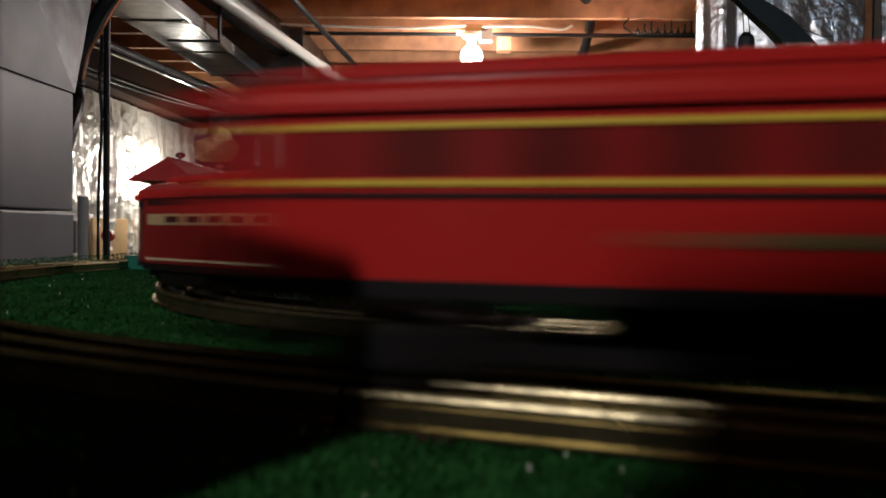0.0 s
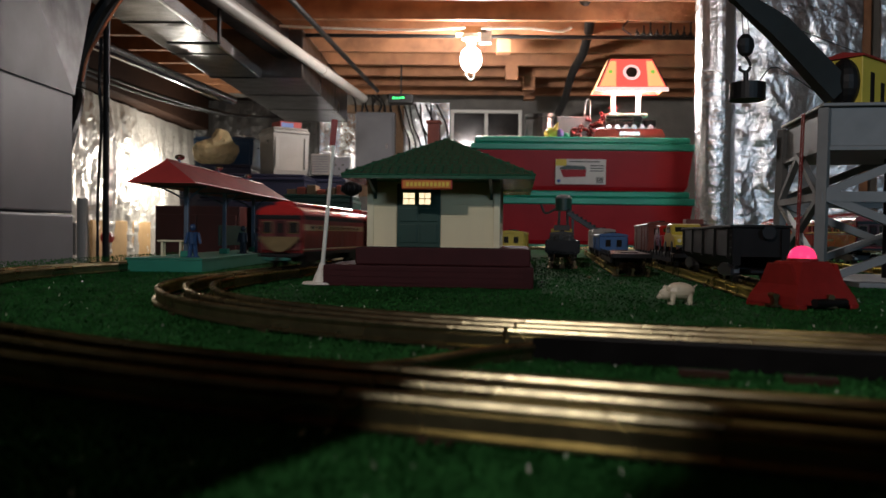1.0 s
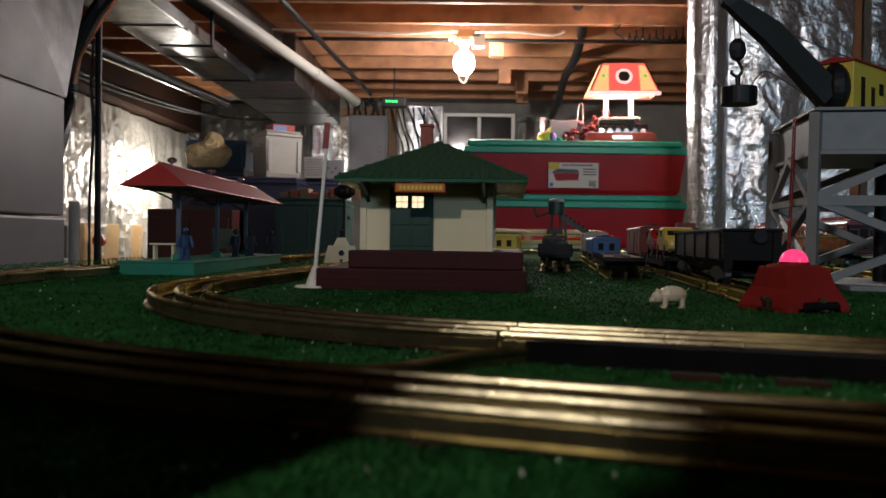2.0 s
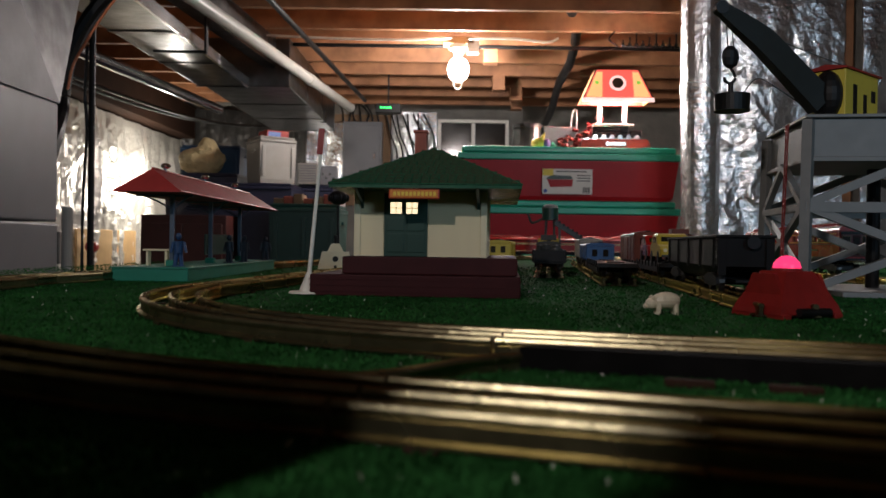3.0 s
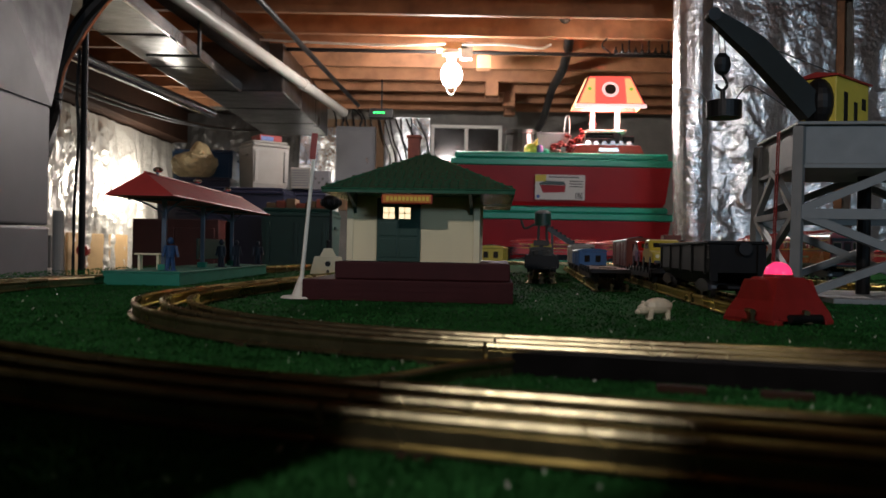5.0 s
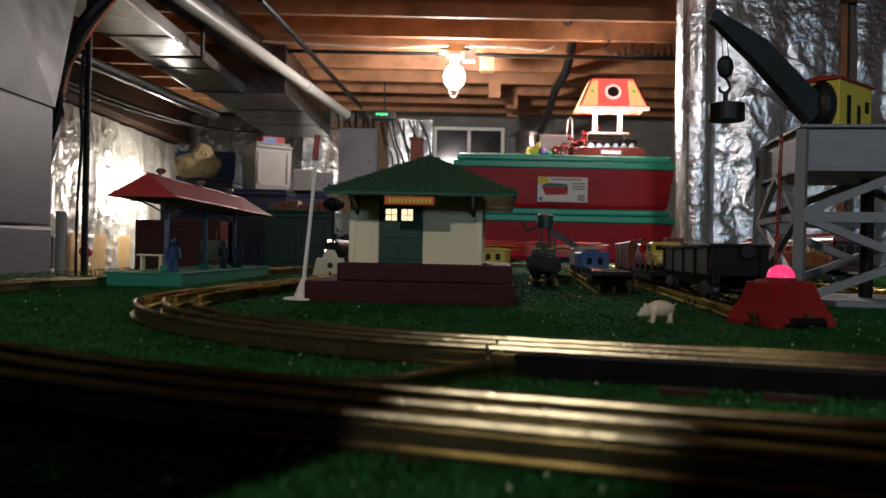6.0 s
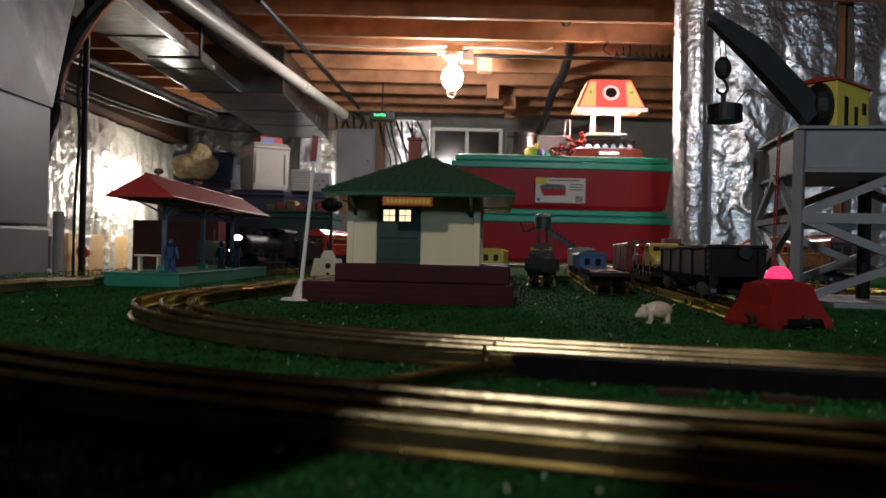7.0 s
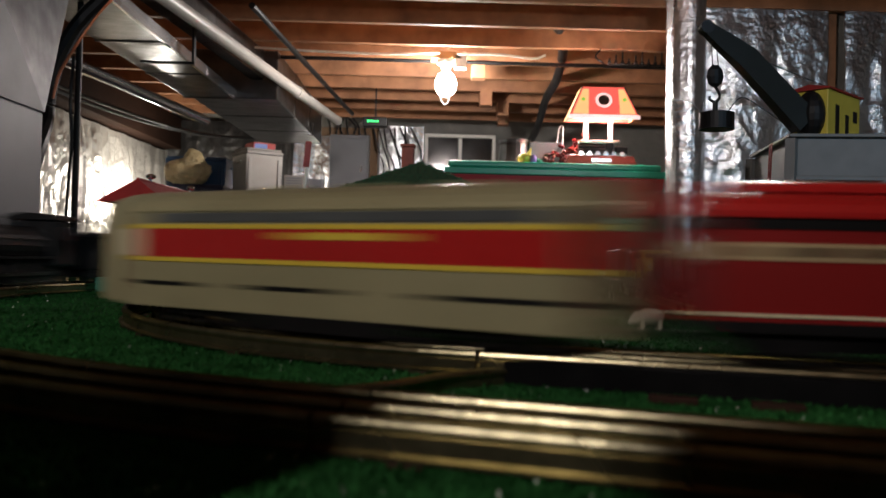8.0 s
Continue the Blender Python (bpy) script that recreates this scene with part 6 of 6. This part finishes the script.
solo("copper_line", tube(nb(), curve_pts([(-1.415, 2.910, 0.602), (-1.396, 2.910, 0.690), (-1.356, 2.910, 0.765), (-1.309, 2.910, 0.843), (-1.256, 2.910, 0.920), (-1.186, 2.910, 1.000)], 8), 0.005, 8), mat("copper", (0.5, 0.16, 0.08), 0.35, 0.9), "thin copper line beside the black cable", "pipe")
solo("support_post", cyl(nb(), (-1.365, 3.0, FLOOR_Z), (-1.365, 3.0, 1.287), 0.012, seg=16), M_BLACKIRON, "slim black steel support post", "post", kind="structure")
solo("post_wire", tube(nb(), curve_pts([(-1.381, 2.99, 0.78), (-1.385, 2.985, 0.6), (-1.377, 2.985, 0.45), (-1.387, 2.98, 0.1), (-1.381, 2.985, -0.7)], 6), 0.006, 6), M_BLACK, "thin wire strapped to the post", "wire")

# stand pipes and boxes by the furnace
solo("white_standpipe", cyl(nb(), (-1.43, 2.95, FLOOR_Z), (-1.43, 2.95, 0.17), 0.02, seg=14), M_PVC, "short white plastic standpipe", "pipe")
t = thing("meter_box", pose(-1.62, 3.15, FLOOR_Z), "small pale grey meter box on a stand", "meter box")
part("stand", box(nb(), -0.015, 0.015, -0.015, 0.015, 0, 0.8, 0.003), M_GREYPAINT, t)
part("box", box(nb(), -0.08, 0.08, -0.03, 0.03, 0.801, 0.93, 0.008), M_CLEAR, t)
solo("plywood_panel", box(nb(), LEFT_X + 0.08, LEFT_X + 0.1, 5.3, 6.3, FLOOR_Z, 0.12, 0.003), M_PINE, "pale plywood panel against the wall", "panel")
t = thing("red_valve", pose(-2.4, 5.3, FLOOR_Z), "small red valve on a pipe", "valve")
part("pipe", cyl(nb(), (0, 0, 0), (0, 0, 0.9), 0.015, seg=10), M_BLACKIRON, t)
part("wheel", cyl(nb(), (0, -0.02, 0.85), (0, 0.02, 0.85), 0.04, seg=14), M_BUMPRED, t)

# stacked storage by the far corner
def shelf_stack(x, y, top, w=0.5, d=0.4):
    """Closed totes stacked from the floor up to the given height."""
    n = max(1, round((top - FLOOR_Z) / 0.32))
    h = (top - FLOOR_Z) / n
    for k in range(n):
        tote(pose(x, y, FLOOR_Z + h * k), w, d, h - 0.001, M_NAVY, M_NAVY, "dark navy storage tote in a stack")


shelf_stack(-1.3, 5.2, 0.44, 0.52, 0.42)
tote(pose(-1.146, 5.275, 0.441, 0, 0, 35), 0.26, 0.26, 0.315, M_CLEAR, M_CLEAR, "milky white storage tote with closed lid", 2)
t = thing("game_box", pose(-1.2, 5.45, 0.757, 0, 0, 35), "small red and white cardboard box on a tote", "box")
part("box", box(nb(), -0.07, 0.09, 0, 0.15, 0, 0.06, 0.002), M_ROOFRED, t)
part("side", box(nb(), -0.06, 0.03, -0.002, -0.0002, 0.008, 0.05), M_LABELBLUE, t)
shelf_stack(-1.78, 5.6, 0.5, 0.5, 0.42)
tote(pose(-1.72, 5.65, 0.501), 0.44, 0.36, 0.235, M_BLUETOTE, M_BLUETOTE, "blue storage tote behind a plastic bag", 2)


def bag():
    bm = nb()
    bmesh.ops.create_icosphere(bm, subdivisions=4, radius=1, matrix=Matrix.Identity(4))
    for v in bm.verts:
        p = v.co.copy()
        r = 1 + 0.16 * noise.noise(p * 1.7) + 0.12 * abs(noise.noise(p * 4.2)) + 0.05 * noise.noise(p * 11)
        q = Vector((p.x * 0.185, p.y * 0.11, p.z * 0.115)) * r
        if p.z > 0.75:
            q.z += (p.z - 0.75) * 0.28
            q.x = q.x * 0.7 + 0.03
        q.z = max(q.z, -0.105)
        v.co = q
    return solo("plastic_bag", bm, M_BAG, "crumpled yellowish plastic bag, knotted on top", "bag", m=pose(-1.715, 5.48, 0.605) @ Matrix.Scale(0.86, 4))


bag()
tote(pose(-1.62, 5.36, 0.3), 0.36, 0.3, 0.214, M_NAVY, M_NAVY, "small navy tote below the plastic bag")
shelf_stack(-1.62, 5.36, 0.299, 0.38, 0.3)
shelf_stack(-0.79, 4.25, -0.08, 0.42, 0.4)
tote(pose(-0.785, 4.25, -0.079), 0.38, 0.4, 0.34, M_TOTEDKGREEN, M_TOTEDKGREEN, "large dark green storage tote", 3)
shelf_stack(-1.05, 5.75, 0.47, 0.4, 0.35)
t = thing("space_heater", pose(-1.03, 5.72, 0.471), "small grey slatted appliance on a tote", "appliance")
part("case", box(nb(), -0.075, 0.075, 0, 0.12, 0, 0.155, 0.008), M_CLEAR, t)
for k in range(7):
    part("slat", box(nb(), -0.06, 0.06, -0.003, -0.0003, 0.02 + k * 0.018, 0.029 + k * 0.018), M_GREYPAINT, t)
t = thing("junction_unit", pose(-0.905, 5.78, 0.471), "grey metal electrical unit with round knockouts on a tote", "electrical unit")
part("case", box(nb(), -0.075, 0.075, 0, 0.1, 0, 0.14, 0.006), M_GREYPAINT, t)
for k in range(5):
    part("knockout", cyl(nb(), (-0.055 + k * 0.0275, -0.003, 0.05 + 0.03 * (k % 2)), (-0.055 + k * 0.0275, -0.0002, 0.05 + 0.03 * (k % 2)), 0.009, seg=14), M_CARGREY, t)
t = thing("wooden_cabinet", pose(-1.5, 4.6, FLOOR_Z), "dark reddish wooden cabinet", "cabinet")
part("case", box(nb(), -0.3, 0.2, 0, 0.4, 0, 1.05, 0.004), M_DARKWOOD, t)
part("door", box(nb(), -0.28, -0.055, -0.016, -0.001, 0.05, 1.0, 0.003), M_DARKWOOD, t)
part("door", box(nb(), -0.045, 0.18, -0.016, -0.001, 0.05, 1.0, 0.003), M_DARKWOOD, t)
t = thing("navy_cloth_bin", pose(-1.1, 4.75, FLOOR_Z), "dark navy fabric bin", "bin")
part("bin", box(nb(), -0.17, 0.17, 0, 0.35, 0, 1.1, 0.02), M_NAVY, t)
t = thing("paper_scraps", pose(-0.8, 4.4, 0.262), "orange and brown oddments on a green tote", "oddments")
for k in range(6):
    part("scrap", box(nb(), -0.17 + k * 0.055, -0.12 + k * 0.055, -0.05, 0.08, 0, 0.03 + 0.012 * (k % 3), 0.005), (M_CARDBOARD, M_BRICK)[k % 2], t)

# far wall: electric panel, window, cables
t = thing("electric_panel", pose(-0.81, FAR_Y - 0.07, 0.55), "grey steel electric panel on the wall", "electric panel")
part("case", box(nb(), -0.18, 0.18, -0.05, 0.065, 0, 0.62, 0.006), M_GREYPAINT, t)
part("door", box(nb(), -0.16, 0.16, -0.062, -0.051, 0.04, 0.58, 0.004), M_GREYPAINT, t)
part("latch", box(nb(), 0.1, 0.12, -0.07, -0.0625, 0.28, 0.33, 0.002), M_CHROME, t)
for k in range(7):
    x = -1.0 + 0.055 * k
    solo("cable", tube(nb(), curve_pts([(x, FAR_Y - 0.06, 1.18), (x + 0.02 * math.sin(k * 2), FAR_Y - 0.09, 1.25), (x + 0.05 * math.sin(k), FAR_Y - 0.3, 1.3)], 5), 0.009, 6), M_BLACK, "cable rising from the electric panel", "cable")
for k in range(8):
    x = -0.55 + 0.05 * k
    solo("cable", tube(nb(), curve_pts([(x - 0.05, FAR_Y - 0.1, 1.25), (x + 0.05 * math.sin(k * 3), FAR_Y - 0.12, 1.05), (x + 0.06, FAR_Y - 0.11, 0.85), (x + 0.02 * (k % 3), FAR_Y - 0.1, 0.5)], 6), 0.008, 6), M_BLACK, "black cable hanging on the wall", "cable")
t = tagged(thing("window_1", pose(0.21, FAR_Y - 0.03, 0.84), "dark two-pane basement window in a white frame", "window"), kind="structure")
for a, b, c, d in ((-0.33, 0.33, 0, 0.03), (-0.33, 0.33, 0.34, 0.37)):
    part("window_frame", box(nb(), a, b, -0.03, 0.025, c, d, 0.003), M_WHITE, t)
for x in (-0.315, 0.0, 0.315):
    part("window_frame", box(nb(), x - 0.016, x + 0.016, -0.028, 0.023, 0.0305, 0.3395, 0.003), M_WHITE, t)
for x in (-0.158, 0.158):
    part("pane", box(nb(), x - 0.14, x + 0.14, -0.002, 0.002, 0.031, 0.339), M_GLASSDARK, t)
# unseen window, added to hold the bluish light
t = tagged(thing("window_2", pose(1.5, BACK_Y - 0.1, 1.0), "unseen white window frame added for the bluish light", "window"), kind="structure")
for a, b, c, d in ((-0.4, 0.4, -0.18, -0.15), (-0.4, 0.4, 0.15, 0.18), (-0.4, -0.37, -0.149, 0.149), (0.37, 0.4, -0.149, 0.149)):
    part("window_frame", box(nb(), a + 0.001, b - 0.001, -0.03, 0.03, c, d, 0.003), M_WHITE, t)
t = thing("network_router", pose(-0.46, 5.75, 1.0), "black router with a green display hung under a joist", "router")
part("case", box(nb(), -0.09, 0.09, 0, 0.1, 0, 0.07, 0.008), M_BLACK, t)
for k in range(4):
    part("status_light", box(nb(), -0.055 + k * 0.022, -0.04 + k * 0.022, -0.002, -0.0002, 0.032, 0.045), mat("green_led", (0, 0.6, 0.1), 0.4, var=0.0, emit=(0.05, 1.0, 0.2), power=2.5), t, "green light")
part("bracket", box(nb(), -0.006, 0.006, 0.05, 0.06, 0.0701, 0.2865), M_BLACKIRON, t)
solo("wood_backing", box(nb(), -1.15, -0.2, FAR_Y - 0.018, FAR_Y - 0.0005, 0.4, 1.25, 0.002), M_CARDBOARD, "plywood backing board on the wall", "board", kind="structure")

motions()
